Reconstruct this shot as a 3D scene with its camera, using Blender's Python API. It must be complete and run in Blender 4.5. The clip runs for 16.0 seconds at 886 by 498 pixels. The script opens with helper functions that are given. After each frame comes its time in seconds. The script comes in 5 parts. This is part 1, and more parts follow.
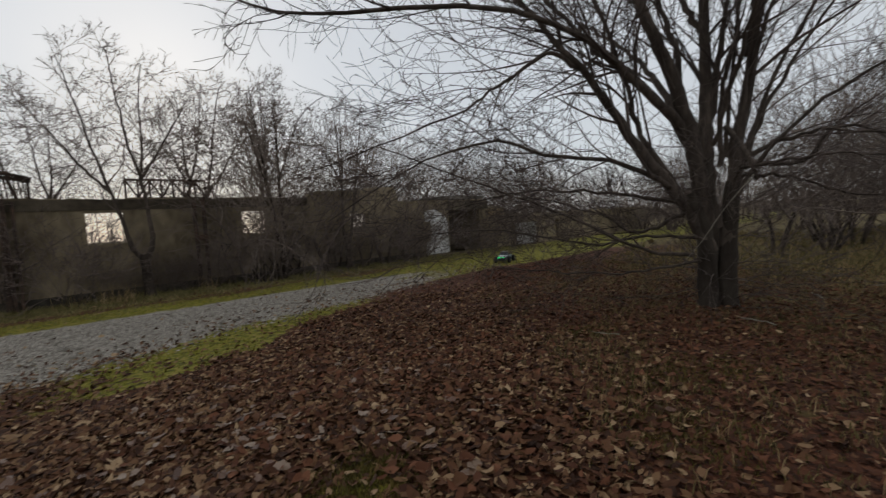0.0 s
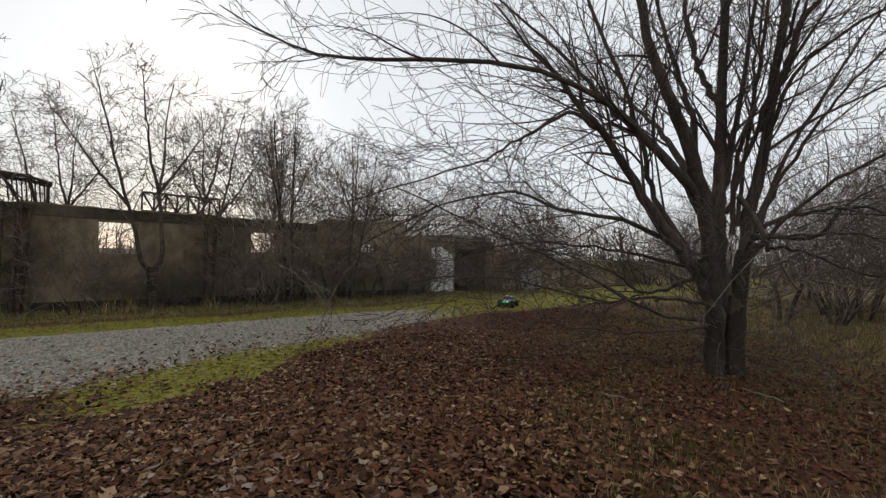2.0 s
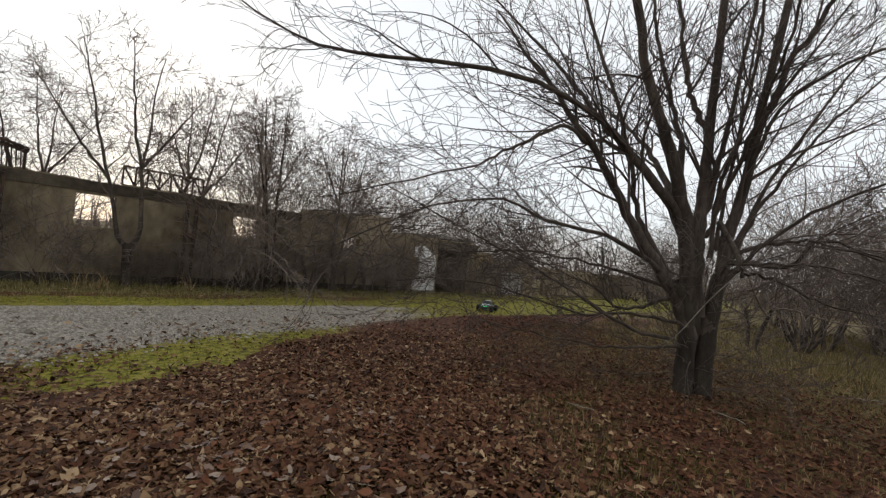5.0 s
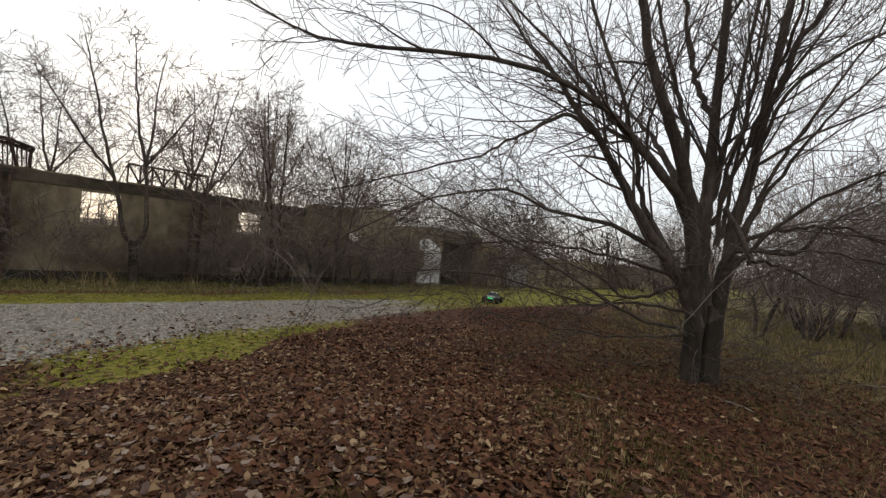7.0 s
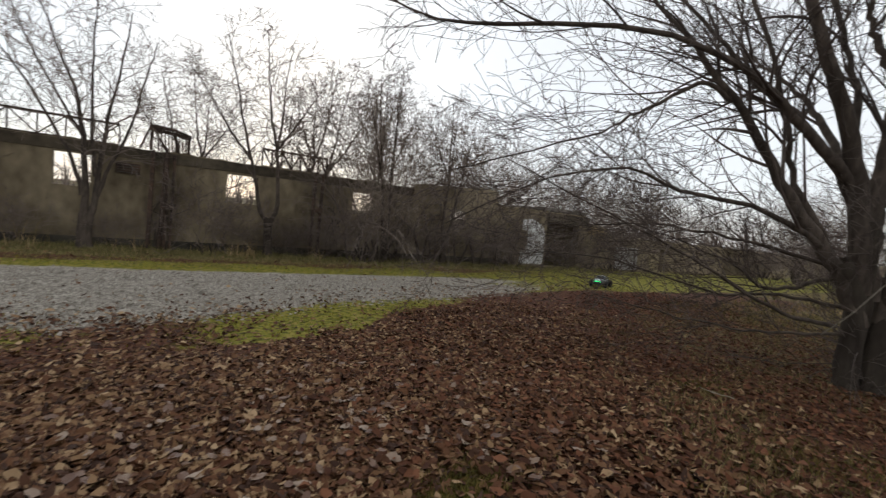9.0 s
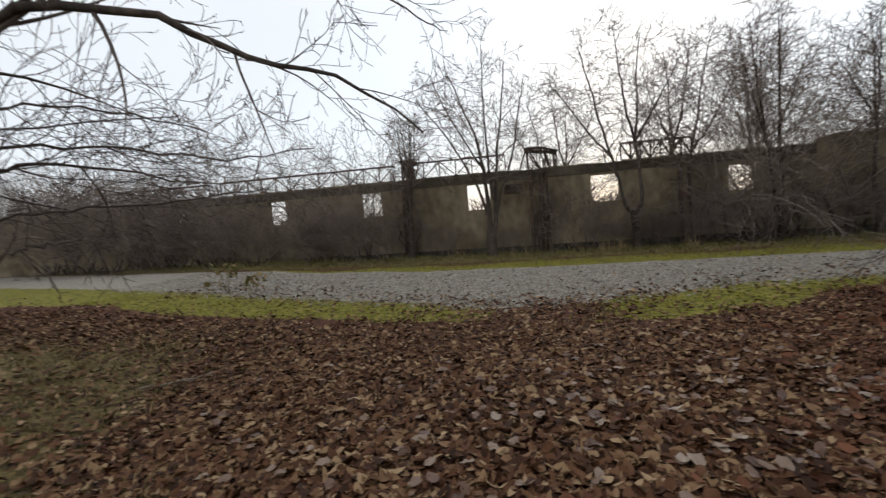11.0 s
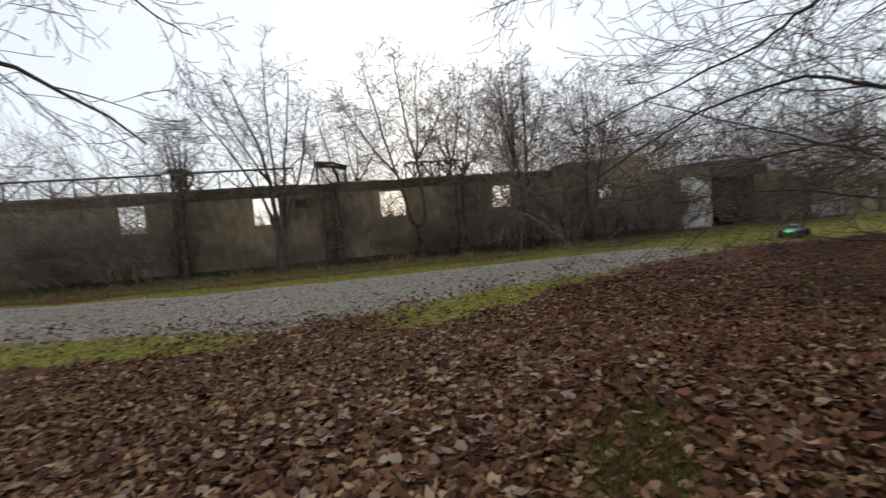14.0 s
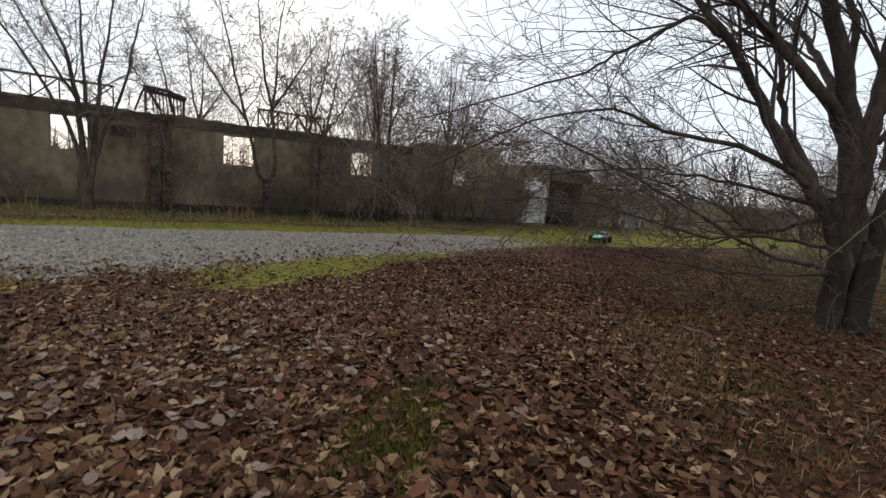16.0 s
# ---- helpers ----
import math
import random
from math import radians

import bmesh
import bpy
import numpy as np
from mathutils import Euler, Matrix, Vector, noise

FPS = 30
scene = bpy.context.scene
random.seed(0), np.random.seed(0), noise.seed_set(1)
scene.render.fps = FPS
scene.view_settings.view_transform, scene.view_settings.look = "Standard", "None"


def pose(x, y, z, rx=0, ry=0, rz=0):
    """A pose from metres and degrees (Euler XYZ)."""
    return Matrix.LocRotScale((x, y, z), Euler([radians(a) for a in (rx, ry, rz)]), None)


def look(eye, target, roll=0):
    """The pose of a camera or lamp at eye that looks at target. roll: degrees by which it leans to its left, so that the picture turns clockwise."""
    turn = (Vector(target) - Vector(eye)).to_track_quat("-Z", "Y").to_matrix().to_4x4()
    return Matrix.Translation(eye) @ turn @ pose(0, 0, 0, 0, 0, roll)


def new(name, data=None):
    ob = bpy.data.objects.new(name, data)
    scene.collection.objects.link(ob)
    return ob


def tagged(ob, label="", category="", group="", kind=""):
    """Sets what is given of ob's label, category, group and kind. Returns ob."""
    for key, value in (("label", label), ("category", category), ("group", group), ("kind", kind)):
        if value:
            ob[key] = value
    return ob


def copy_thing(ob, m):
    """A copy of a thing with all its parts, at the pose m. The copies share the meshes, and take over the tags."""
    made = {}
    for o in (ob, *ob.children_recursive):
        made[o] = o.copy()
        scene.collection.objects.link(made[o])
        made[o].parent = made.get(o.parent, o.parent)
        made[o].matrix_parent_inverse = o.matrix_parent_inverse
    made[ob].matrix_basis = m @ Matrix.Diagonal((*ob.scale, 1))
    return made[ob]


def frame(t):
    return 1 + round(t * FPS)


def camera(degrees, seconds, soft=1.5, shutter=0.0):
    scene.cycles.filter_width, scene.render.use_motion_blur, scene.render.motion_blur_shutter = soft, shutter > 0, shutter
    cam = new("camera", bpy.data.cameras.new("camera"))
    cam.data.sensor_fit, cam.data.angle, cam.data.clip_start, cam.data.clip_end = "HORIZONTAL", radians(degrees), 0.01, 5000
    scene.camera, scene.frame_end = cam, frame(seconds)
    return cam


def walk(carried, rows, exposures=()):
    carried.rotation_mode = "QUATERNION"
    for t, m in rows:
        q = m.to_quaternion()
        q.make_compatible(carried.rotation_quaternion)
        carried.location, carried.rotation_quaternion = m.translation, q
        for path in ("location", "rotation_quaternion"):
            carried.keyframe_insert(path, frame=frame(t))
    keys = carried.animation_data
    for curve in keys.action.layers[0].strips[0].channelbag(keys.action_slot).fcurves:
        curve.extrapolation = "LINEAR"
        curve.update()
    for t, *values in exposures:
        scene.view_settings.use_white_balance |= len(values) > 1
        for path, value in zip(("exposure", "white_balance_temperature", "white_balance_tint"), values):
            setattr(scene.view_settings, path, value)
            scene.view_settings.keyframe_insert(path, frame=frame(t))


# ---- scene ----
cam = camera(89.6, 16.0, soft=1.3, shutter=0.38)
walk(cam, [
    (0.0, pose(0.249, -0.035, 1.626, 86.41, 3.56, -43.52)),
    (0.5, pose(0.274, -0.067, 1.654, 87.51, 3.94, -47.88)),
    (1.0, pose(0.254, -0.056, 1.670, 88.28, 3.58, -46.92)),
    (1.5, pose(0.202, -0.013, 1.696, 89.44, 0.79, -44.15)),
    (2.0, pose(0.154, 0.007, 1.732, 91.01, -1.59, -42.99)),
    (2.5, pose(0.113, 0.010, 1.767, 92.23, -2.32, -42.72)),
    (3.0, pose(0.096, 0.009, 1.770, 92.67, -2.54, -43.19)),
    (3.5, pose(0.092, 0.013, 1.759, 92.03, -3.32, -43.73)),
    (4.0, pose(0.100, 0.014, 1.756, 91.60, -4.84, -44.35)),
    (4.5, pose(0.108, 0.012, 1.757, 91.31, -6.12, -45.24)),
    (7.0, pose(0.135, 0.008, 1.743, 90.14, -5.27, -44.61)),
    (7.5, pose(0.133, 0.024, 1.719, 89.51, -4.87, -42.97)),
    (8.0, pose(0.125, 0.051, 1.704, 88.85, -4.43, -39.62)),
    (8.5, pose(0.091, 0.064, 1.677, 87.91, -4.34, -36.15)),
    (9.0, pose(-0.018, 0.115, 1.750, 86.17, -6.02, -31.87)),
    (9.5, pose(-0.186, 0.095, 1.659, 85.56, -7.75, -25.00)),
    (10.0, pose(-0.307, 0.079, 1.582, 83.41, -6.14, -14.92)),
    (10.2, pose(-0.360, 0.122, 1.532, 84.29, -4.08, -7.26)),
    (12.3, pose(-0.582, -0.105, 1.444, 87.54, 7.42, 17.18)),
    (12.5, pose(-0.530, -0.085, 1.450, 87.50, 7.08, 13.61)),
    (13.0, pose(-0.385, -0.047, 1.430, 86.64, 6.93, 6.28)),
    (13.5, pose(-0.198, -0.030, 1.441, 86.02, 6.19, -3.56)),
    (14.0, pose(-0.066, -0.021, 1.488, 85.55, 4.55, -13.86)),
    (14.5, pose(0.093, -0.094, 1.577, 85.05, 2.63, -23.00)),
    (15.0, pose(0.193, -0.146, 1.609, 84.67, 0.35, -30.37)),
    (15.5, pose(0.161, -0.118, 1.578, 83.48, -2.14, -32.32)),
    (16.0, pose(0.243, -0.137, 1.533, 81.73, -4.96, -30.82)),
], exposures=[(0.0, -0.58, 6300, 10), (0.5, -0.45, 6350, 10), (1.0, -0.36, 6400, 10), (1.5, -0.27, 6400, 10), (2.5, -0.14, 6450, 10), (3.5, -0.04, 6450, 10), (7.0, 0.03, 6520, 10), (9.0, 0.02, 6400, 10), (10.0, -0.04, 6350, 10), (12.5, 0.03, 6200, 10), (14.0, -0.03, 6200, 10), (15.0, -0.05, 6180, 10), (16.0, 0.05, 6150, 10)])

# ---- world and light: a bright overcast winter afternoon, glow low behind the wall ----
world = bpy.data.worlds.new("world")
scene.world = world
world.use_nodes = True
wn, wl = world.node_tree.nodes, world.node_tree.links
wn.clear()
sky = wn.new("ShaderNodeTexSky")
sky.sky_type = "NISHITA"
sky.sun_disc = False
sky.sun_elevation = radians(18)
sky.sun_rotation = radians(12)
sky.air_density, sky.dust_density, sky.ozone_density = 1.0, 1.0, 2.0
bg_sky = wn.new("ShaderNodeBackground")
bg_sky.inputs["Strength"].default_value = 0.02
wl.new(sky.outputs[0], bg_sky.inputs["Color"])
tc = wn.new("ShaderNodeTexCoord")
sep = wn.new("ShaderNodeSeparateXYZ")
wl.new(tc.outputs["Generated"], sep.inputs[0])
ramp = wn.new("ShaderNodeValToRGB")
ramp.color_ramp.elements[0].position, ramp.color_ramp.elements[0].color = 0.0, (0.86, 0.85, 0.83, 1)
ramp.color_ramp.elements[1].position, ramp.color_ramp.elements[1].color = 1.0, (0.93, 0.94, 0.95, 1)
e = ramp.color_ramp.elements.new(0.12)
e.color = (0.91, 0.93, 0.945, 1)
e = ramp.color_ramp.elements.new(0.45)
e.color = (0.95, 0.965, 0.975, 1)
wl.new(sep.outputs["Z"], ramp.inputs[0])
cloud = wn.new("ShaderNodeTexNoise")
cloud.inputs["Scale"].default_value = 2.2
cloud.inputs["Detail"].default_value = 4.0
wl.new(tc.outputs["Generated"], cloud.inputs["Vector"])
cmap = wn.new("ShaderNodeMapRange")
cmap.inputs["To Min"].default_value, cmap.inputs["To Max"].default_value = 0.86, 1.0
wl.new(cloud.outputs["Fac"], cmap.inputs["Value"])
bg_cloud = wn.new("ShaderNodeBackground")
wl.new(ramp.outputs[0], bg_cloud.inputs["Color"])
wl.new(cmap.outputs[0], bg_cloud.inputs["Strength"])
add = wn.new("ShaderNodeAddShader")
wl.new(bg_sky.outputs[0], add.inputs[0])
wl.new(bg_cloud.outputs[0], add.inputs[1])
wout = wn.new("ShaderNodeOutputWorld")
wl.new(add.outputs[0], wout.inputs["Surface"])

sun = new("sun", bpy.data.lights.new("sun", "SUN"))
sun.data.energy, sun.data.angle, sun.data.color = 0.5, radians(25), (1.0, 0.93, 0.85)
sun.matrix_world = look((12, 57, 19), (0, 0, 0))


# ---- materials ----
def surface(name, stops, scale=4.0, detail=6.0, rough=0.85, bump=0.3, bump_scale=None, second=None, island=False, per_object=False, metal=0.0, stretch=(1, 1, 1)):
    """A node material: a ramp over two scales of noise in world metres, with relief."""
    m = bpy.data.materials.new(name)
    m.use_nodes = True
    n, l = m.node_tree.nodes, m.node_tree.links
    bsdf = n["Principled BSDF"]
    bsdf.inputs["Roughness"].default_value = rough
    bsdf.inputs["Metallic"].default_value = metal
    bsdf.inputs["Specular IOR Level"].default_value = 0.25 if rough > 0.55 else 0.5
    geo = n.new("ShaderNodeNewGeometry")
    mp = n.new("ShaderNodeMapping")
    mp.inputs["Scale"].default_value = stretch
    l.new(geo.outputs["Position"], mp.inputs["Vector"])
    fine = n.new("ShaderNodeTexNoise")
    fine.inputs["Scale"].default_value, fine.inputs["Detail"].default_value = scale, detail
    l.new(mp.outputs[0], fine.inputs["Vector"])
    wide = n.new("ShaderNodeTexNoise")
    wide.inputs["Scale"].default_value, wide.inputs["Detail"].default_value = scale * 0.13, 3.0
    l.new(mp.outputs[0], wide.inputs["Vector"])
    mix = n.new("ShaderNodeMath")
    mix.operation = "MULTIPLY_ADD"
    mix.inputs[1].default_value = 0.55
    l.new(wide.outputs["Fac"], mix.inputs[0])
    half = n.new("ShaderNodeMath")
    half.operation = "MULTIPLY"
    half.inputs[1].default_value = 0.45
    l.new(fine.outputs["Fac"], half.inputs[0])
    l.new(half.outputs[0], mix.inputs[2])
    value = mix.outputs[0]
    if island or per_object:
        rnd = geo.outputs["Random Per Island"] if island else n.new("ShaderNodeObjectInfo").outputs["Random"]
        m2 = n.new("ShaderNodeMath")
        m2.operation = "MULTIPLY_ADD"
        m2.inputs[1].default_value = 0.92
        l.new(rnd, m2.inputs[0])
        m3 = n.new("ShaderNodeMath")
        m3.operation = "MULTIPLY"
        m3.inputs[1].default_value = 0.10
        l.new(value, m3.inputs[0])
        l.new(m3.outputs[0], m2.inputs[2])
        value = m2.outputs[0]
    r = n.new("ShaderNodeValToRGB")
    el = r.color_ramp.elements
    lo, hi = (0.0, 1.0) if (island or per_object) else (0.36, 0.64)
    for i, c in enumerate(stops):
        at = lo + (hi - lo) * i / (len(stops) - 1)
        if i == 0:
            el[0].position, el[0].color = at, (*c, 1)
        elif i == len(stops) - 1:
            el[-1].position, el[-1].color = at, (*c, 1)
        else:
            el.new(at).color = (*c, 1)
    l.new(value, r.inputs[0])
    l.new(r.outputs[0], bsdf.inputs["Base Color"])
    bn = n.new("ShaderNodeTexNoise")
    bn.inputs["Scale"].default_value, bn.inputs["Detail"].default_value = bump_scale or scale * 5, 5.0
    l.new(mp.outputs[0], bn.inputs["Vector"])
    bp = n.new("ShaderNodeBump")
    bp.inputs["Strength"].default_value, bp.inputs["Distance"].default_value = bump, 0.02
    l.new(bn.outputs["Fac"], bp.inputs["Height"])
    l.new(bp.outputs[0], bsdf.inputs["Normal"])
    return m


def plain(name, colour, rough=0.5, metal=0.0, emit=0.0):
    m = surface(name, [tuple(c * 0.8 for c in colour), colour, tuple(min(1, c * 1.15) for c in colour)], scale=20, rough=rough, bump=0.08, metal=metal)
    if emit:
        b = m.node_tree.nodes["Principled BSDF"]
        b.inputs["Emission Color"].default_value = (*colour, 1)
        b.inputs["Emission Strength"].default_value = emit
    return m


BARK = surface("bark", [(0.034, 0.026, 0.02), (0.066, 0.051, 0.04), (0.12, 0.094, 0.074)], scale=14, rough=0.95, bump=0.8, bump_scale=45, stretch=(1, 1, 0.35))
BARK_GREEN = surface("bark_algae", [(0.028, 0.021, 0.016), (0.052, 0.041, 0.031), (0.086, 0.07, 0.052)], scale=9, rough=0.95, bump=0.8, bump_scale=40, stretch=(1, 1, 0.35))
TWIG = surface("twig_bark", [(0.05, 0.038, 0.032), (0.09, 0.069, 0.058), (0.14, 0.11, 0.091)], scale=3, rough=0.9, bump=0.1)
SHRUB = surface("shrub_bark", [(0.102, 0.078, 0.0648), (0.174, 0.1356, 0.1128), (0.252, 0.2004, 0.1644)], scale=2, rough=0.9, bump=0.1)
# palest stops: tan leaves, plus wet highlights put into the colour
LEAF = surface("dead_leaf", [(0.02046, 0.007706, 0.002991), (0.0372, 0.014, 0.005411), (0.05767, 0.02214, 0.008619), (0.08371, 0.03251, 0.01232), (0.1042, 0.04385, 0.01759), (0.121, 0.05598, 0.02393), (0.1674, 0.09035, 0.04187), (0.2418, 0.1464, 0.07327), (0.3906, 0.2711, 0.1533)], scale=25, rough=0.74, bump=0.25, island=True)
LEAFONE = surface("single_leaf", [(0.0595, 0.0255, 0.01275), (0.09775, 0.0425, 0.02125), (0.1232, 0.0663, 0.03655), (0.1785, 0.1148, 0.07225), (0.255, 0.187, 0.1318)], scale=25, rough=0.45, bump=0.25, per_object=True)
LITTER = surface("fine_litter", [(0.03488, 0.01233, 0.005474), (0.06885, 0.02423, 0.01055), (0.1056, 0.03952, 0.01759), (0.1699, 0.0697, 0.03441)], scale=25, rough=0.85, bump=0.2, island=True)
STONE = surface("gravel_stone", [(0.13, 0.114, 0.091), (0.2, 0.178, 0.146), (0.285, 0.257, 0.215), (0.42, 0.381, 0.324)], scale=40, rough=0.8, bump=0.3, island=True)
MOSSBLADE = surface("moss_blade", [(0.09435, 0.09598, 0.00693), (0.1572, 0.1536, 0.01034), (0.2202, 0.2015, 0.01551), (0.262, 0.2111, 0.04312)], scale=8, rough=0.8, bump=0.1, island=True)
DRYBLADE = surface("dry_grass", [(0.1078, 0.086, 0.0292), (0.2002, 0.1455, 0.0585), (0.3388, 0.2381, 0.117), (0.5236, 0.3704, 0.2106)], scale=8, rough=0.8, bump=0.1, island=True)
DARKBLADE = surface("dark_grass", [(0.0399, 0.0324, 0.0065), (0.0698, 0.0608, 0.0108), (0.1097, 0.0878, 0.0173), (0.1796, 0.1148, 0.0324)], scale=8, rough=0.8, bump=0.1, island=True)
DIMBLADE = surface("thin_grass", [(0.05, 0.052, 0.013), (0.088, 0.084, 0.022), (0.145, 0.115, 0.042), (0.235, 0.165, 0.075), (0.38, 0.265, 0.14)], scale=8, rough=0.8, bump=0.1, island=True)
VERGEBLADE = surface("verge_grass_blade", [(0.07, 0.066, 0.018), (0.12, 0.108, 0.032), (0.195, 0.165, 0.062), (0.32, 0.262, 0.13)], scale=8, rough=0.8, bump=0.1, island=True)
PLASTER = surface("stained_plaster", [(0.099, 0.077, 0.0473), (0.1705, 0.1342, 0.0847), (0.2365, 0.1881, 0.121), (0.3135, 0.2541, 0.165)], scale=3.6, rough=0.95, bump=0.35, bump_scale=30, stretch=(1, 1, 0.62))
CONCRETE = surface("weathered_concrete", [(0.078, 0.0682, 0.054), (0.13, 0.1147, 0.096), (0.182, 0.1612, 0.138)], scale=6, rough=0.95, bump=0.4)
WHITEWASH = surface("flaking_whitewash", [(0.5, 0.49, 0.46), (0.76, 0.75, 0.73), (0.85, 0.85, 0.84)], scale=6, rough=0.9, bump=0.3)
# dark brown standing in for shade: along the wall foot and in the slot
PAINTED_SHADE = surface("painted_shade", [(0.03, 0.026, 0.02), (0.06, 0.052, 0.04), (0.1, 0.088, 0.066)], scale=6, rough=0.95, bump=0.4)
BEAM = surface("ring_beam", [(0.045, 0.036, 0.025), (0.085, 0.068, 0.047), (0.13, 0.105, 0.073)], scale=5, rough=0.95, bump=0.4, bump_scale=30)
PALE = surface("pale_render", [(0.22, 0.21, 0.19), (0.36, 0.35, 0.33), (0.45, 0.44, 0.42)], scale=5, rough=0.95, bump=0.3)
RUST = surface("rusty_steel", [(0.0375, 0.027, 0.0225), (0.075, 0.051, 0.039), (0.135, 0.0825, 0.057)], scale=12, rough=0.85, bump=0.4, metal=0.2)
WOODGREY = surface("dead_wood", [(0.126, 0.105, 0.0816), (0.21, 0.182, 0.1428), (0.294, 0.266, 0.2176)], scale=20, rough=0.9, bump=0.3)


def ground_material():
    """Litter soil, gravel, moss and rough grass, laid by the sheet's own cover layers with noisy borders."""
    m = bpy.data.materials.new("ground")
    m.use_nodes = True
    n, l = m.node_tree.nodes, m.node_tree.links
    bsdf = n["Principled BSDF"]
    bsdf.inputs["Roughness"].default_value = 0.92
    bsdf.inputs["Specular IOR Level"].default_value = 0.25
    geo = n.new("ShaderNodeNewGeometry")

    def noise_tex(scale, detail=5.0):
        t = n.new("ShaderNodeTexNoise")
        t.inputs["Scale"].default_value, t.inputs["Detail"].default_value = scale, detail
        l.new(geo.outputs["Position"], t.inputs["Vector"])
        return t.outputs["Fac"]

    def ramp_of(value, stops, lo=0.36, hi=0.64):
        r = n.new("ShaderNodeValToRGB")
        el = r.color_ramp.elements
        for i, c in enumerate(stops):
            at = lo + (hi - lo) * i / (len(stops) - 1)
            if i == 0:
                el[0].position, el[0].color = at, (*c, 1)
            elif i == len(stops) - 1:
                el[-1].position, el[-1].color = at, (*c, 1)
            else:
                el.new(at).color = (*c, 1)
        l.new(value, r.inputs[0])
        return r.outputs[0]

    def cover(name, amount=0.45):
        a = n.new("ShaderNodeAttribute")
        a.attribute_name = name
        ad = n.new("ShaderNodeMath")
        ad.operation = "MULTIPLY_ADD"
        ad.inputs[1].default_value = amount * 2
        l.new(noise_tex(3.1, 7.0), ad.inputs[0])
        l.new(a.outputs["Fac"], ad.inputs[2])
        r = n.new("ShaderNodeMapRange")
        r.inputs["From Min"].default_value, r.inputs["From Max"].default_value = 0.42 + amount, 0.58 + amount
        l.new(ad.outputs[0], r.inputs["Value"])
        return r.outputs[0]

    def mixed(fac, a, b):
        x = n.new("ShaderNodeMix")
        x.data_type = "RGBA"
        l.new(fac, x.inputs["Factor"])
        l.new(a, x.inputs["A"])
        l.new(b, x.inputs["B"])
        return x.outputs["Result"]

    soil = ramp_of(noise_tex(22, 8), [(0.0252, 0.0084, 0.0038), (0.0529, 0.0177, 0.0076), (0.0857, 0.0307, 0.013), (0.1386, 0.0523, 0.0243)])
    gravel = ramp_of(noise_tex(38, 6), [(0.12, 0.104, 0.083), (0.222, 0.196, 0.16), (0.312, 0.279, 0.231), (0.445, 0.4, 0.338)])
    moss = ramp_of(noise_tex(12, 7), [(0.0629, 0.05944, 0.00693), (0.1257, 0.12, 0.01034), (0.1886, 0.1727, 0.01716), (0.2306, 0.1823, 0.04312)])
    scrub = ramp_of(noise_tex(9, 8), [(0.05, 0.037, 0.011), (0.09, 0.068, 0.021), (0.135, 0.099, 0.033), (0.18, 0.13, 0.051)])
    c = mixed(cover("scrub_cover"), soil, scrub)
    c = mixed(cover("moss_cover"), c, moss)
    c = mixed(cover("gravel_cover", 0.3), c, gravel)
    l.new(c, bsdf.inputs["Base Color"])
    bp = n.new("ShaderNodeBump")
    bp.inputs["Strength"].default_value, bp.inputs["Distance"].default_value = 0.7, 0.03
    l.new(noise_tex(45, 6), bp.inputs["Height"])
    l.new(bp.outputs[0], bsdf.inputs["Normal"])
    return m


GROUND = ground_material()


# ---- building helpers ----
def mesh_np(name, verts, quads=None, tris=None, material=None, smooth=True):
    me = bpy.data.meshes.new(name)
    verts = np.asarray(verts, dtype=np.float32).reshape(-1, 3)
    me.vertices.add(len(verts))
    me.vertices.foreach_set("co", verts.ravel())
    idx, starts, total = [], [], 0
    for f, k in ((quads, 4), (tris, 3)):
        if f is None or len(f) == 0:
            continue
        f = np.asarray(f, dtype=np.int32).reshape(-1, k)
        idx.append(f.ravel())
        starts.append(total + np.arange(len(f)) * k)
        total += f.size
    idx, starts = np.concatenate(idx), np.concatenate(starts)
    me.loops.add(total)
    me.loops.foreach_set("vertex_index", idx.astype(np.int32))
    me.polygons.add(len(starts))
    me.polygons.foreach_set("loop_start", starts.astype(np.int32))
    me.polygons.foreach_set("use_smooth", np.full(len(starts), smooth))
    me.update(calc_edges=True)
    if material:
        me.materials.append(material)
    return me


def part(name, bm, material, parent, label="", bevel=0.0):
    """One mesh object out of a bmesh, under its thing."""
    if bevel:
        bmesh.ops.bevel(bm, geom=bm.edges[:], offset=bevel, segments=1, affect="EDGES")
    me = bpy.data.meshes.new(name)
    bm.to_mesh(me)
    bm.free()
    me.materials.append(material)
    ob = new(name, me)
    ob.parent = parent
    return tagged(ob, label)


def box(bm, lo, hi, m=None):
    c = [(a + b) / 2 for a, b in zip(lo, hi)]
    s = [b - a for a, b in zip(lo, hi)]
    g = bmesh.ops.create_cube(bm, size=1.0, matrix=(m or Matrix()) @ Matrix.Translation(c) @ Matrix.Diagonal((*s, 1)))
    return g["verts"]


def bar(bm, a, b, w, h=None):
    """A square bar from a to b."""
    a, b = Vector(a), Vector(b)
    d = b - a
    q = d.to_track_quat("Z", "Y").to_matrix().to_4x4()
    bmesh.ops.create_cube(bm, size=1.0, matrix=Matrix.Translation((a + b) / 2) @ q @ Matrix.Diagonal((w, h or w, d.length, 1)))


def boxed(lo, hi, bevel=0.0):
    bm = bmesh.new()
    box(bm, lo, hi)
    if bevel:
        bmesh.ops.bevel(bm, geom=bm.edges[:], offset=bevel, segments=2, affect="EDGES")
    return bm


def empty(name, place, label, category, group="", kind=""):
    ob = new(name)
    ob.location = place
    ob.empty_display_size = 0.2
    return tagged(ob, label, category, group, kind)


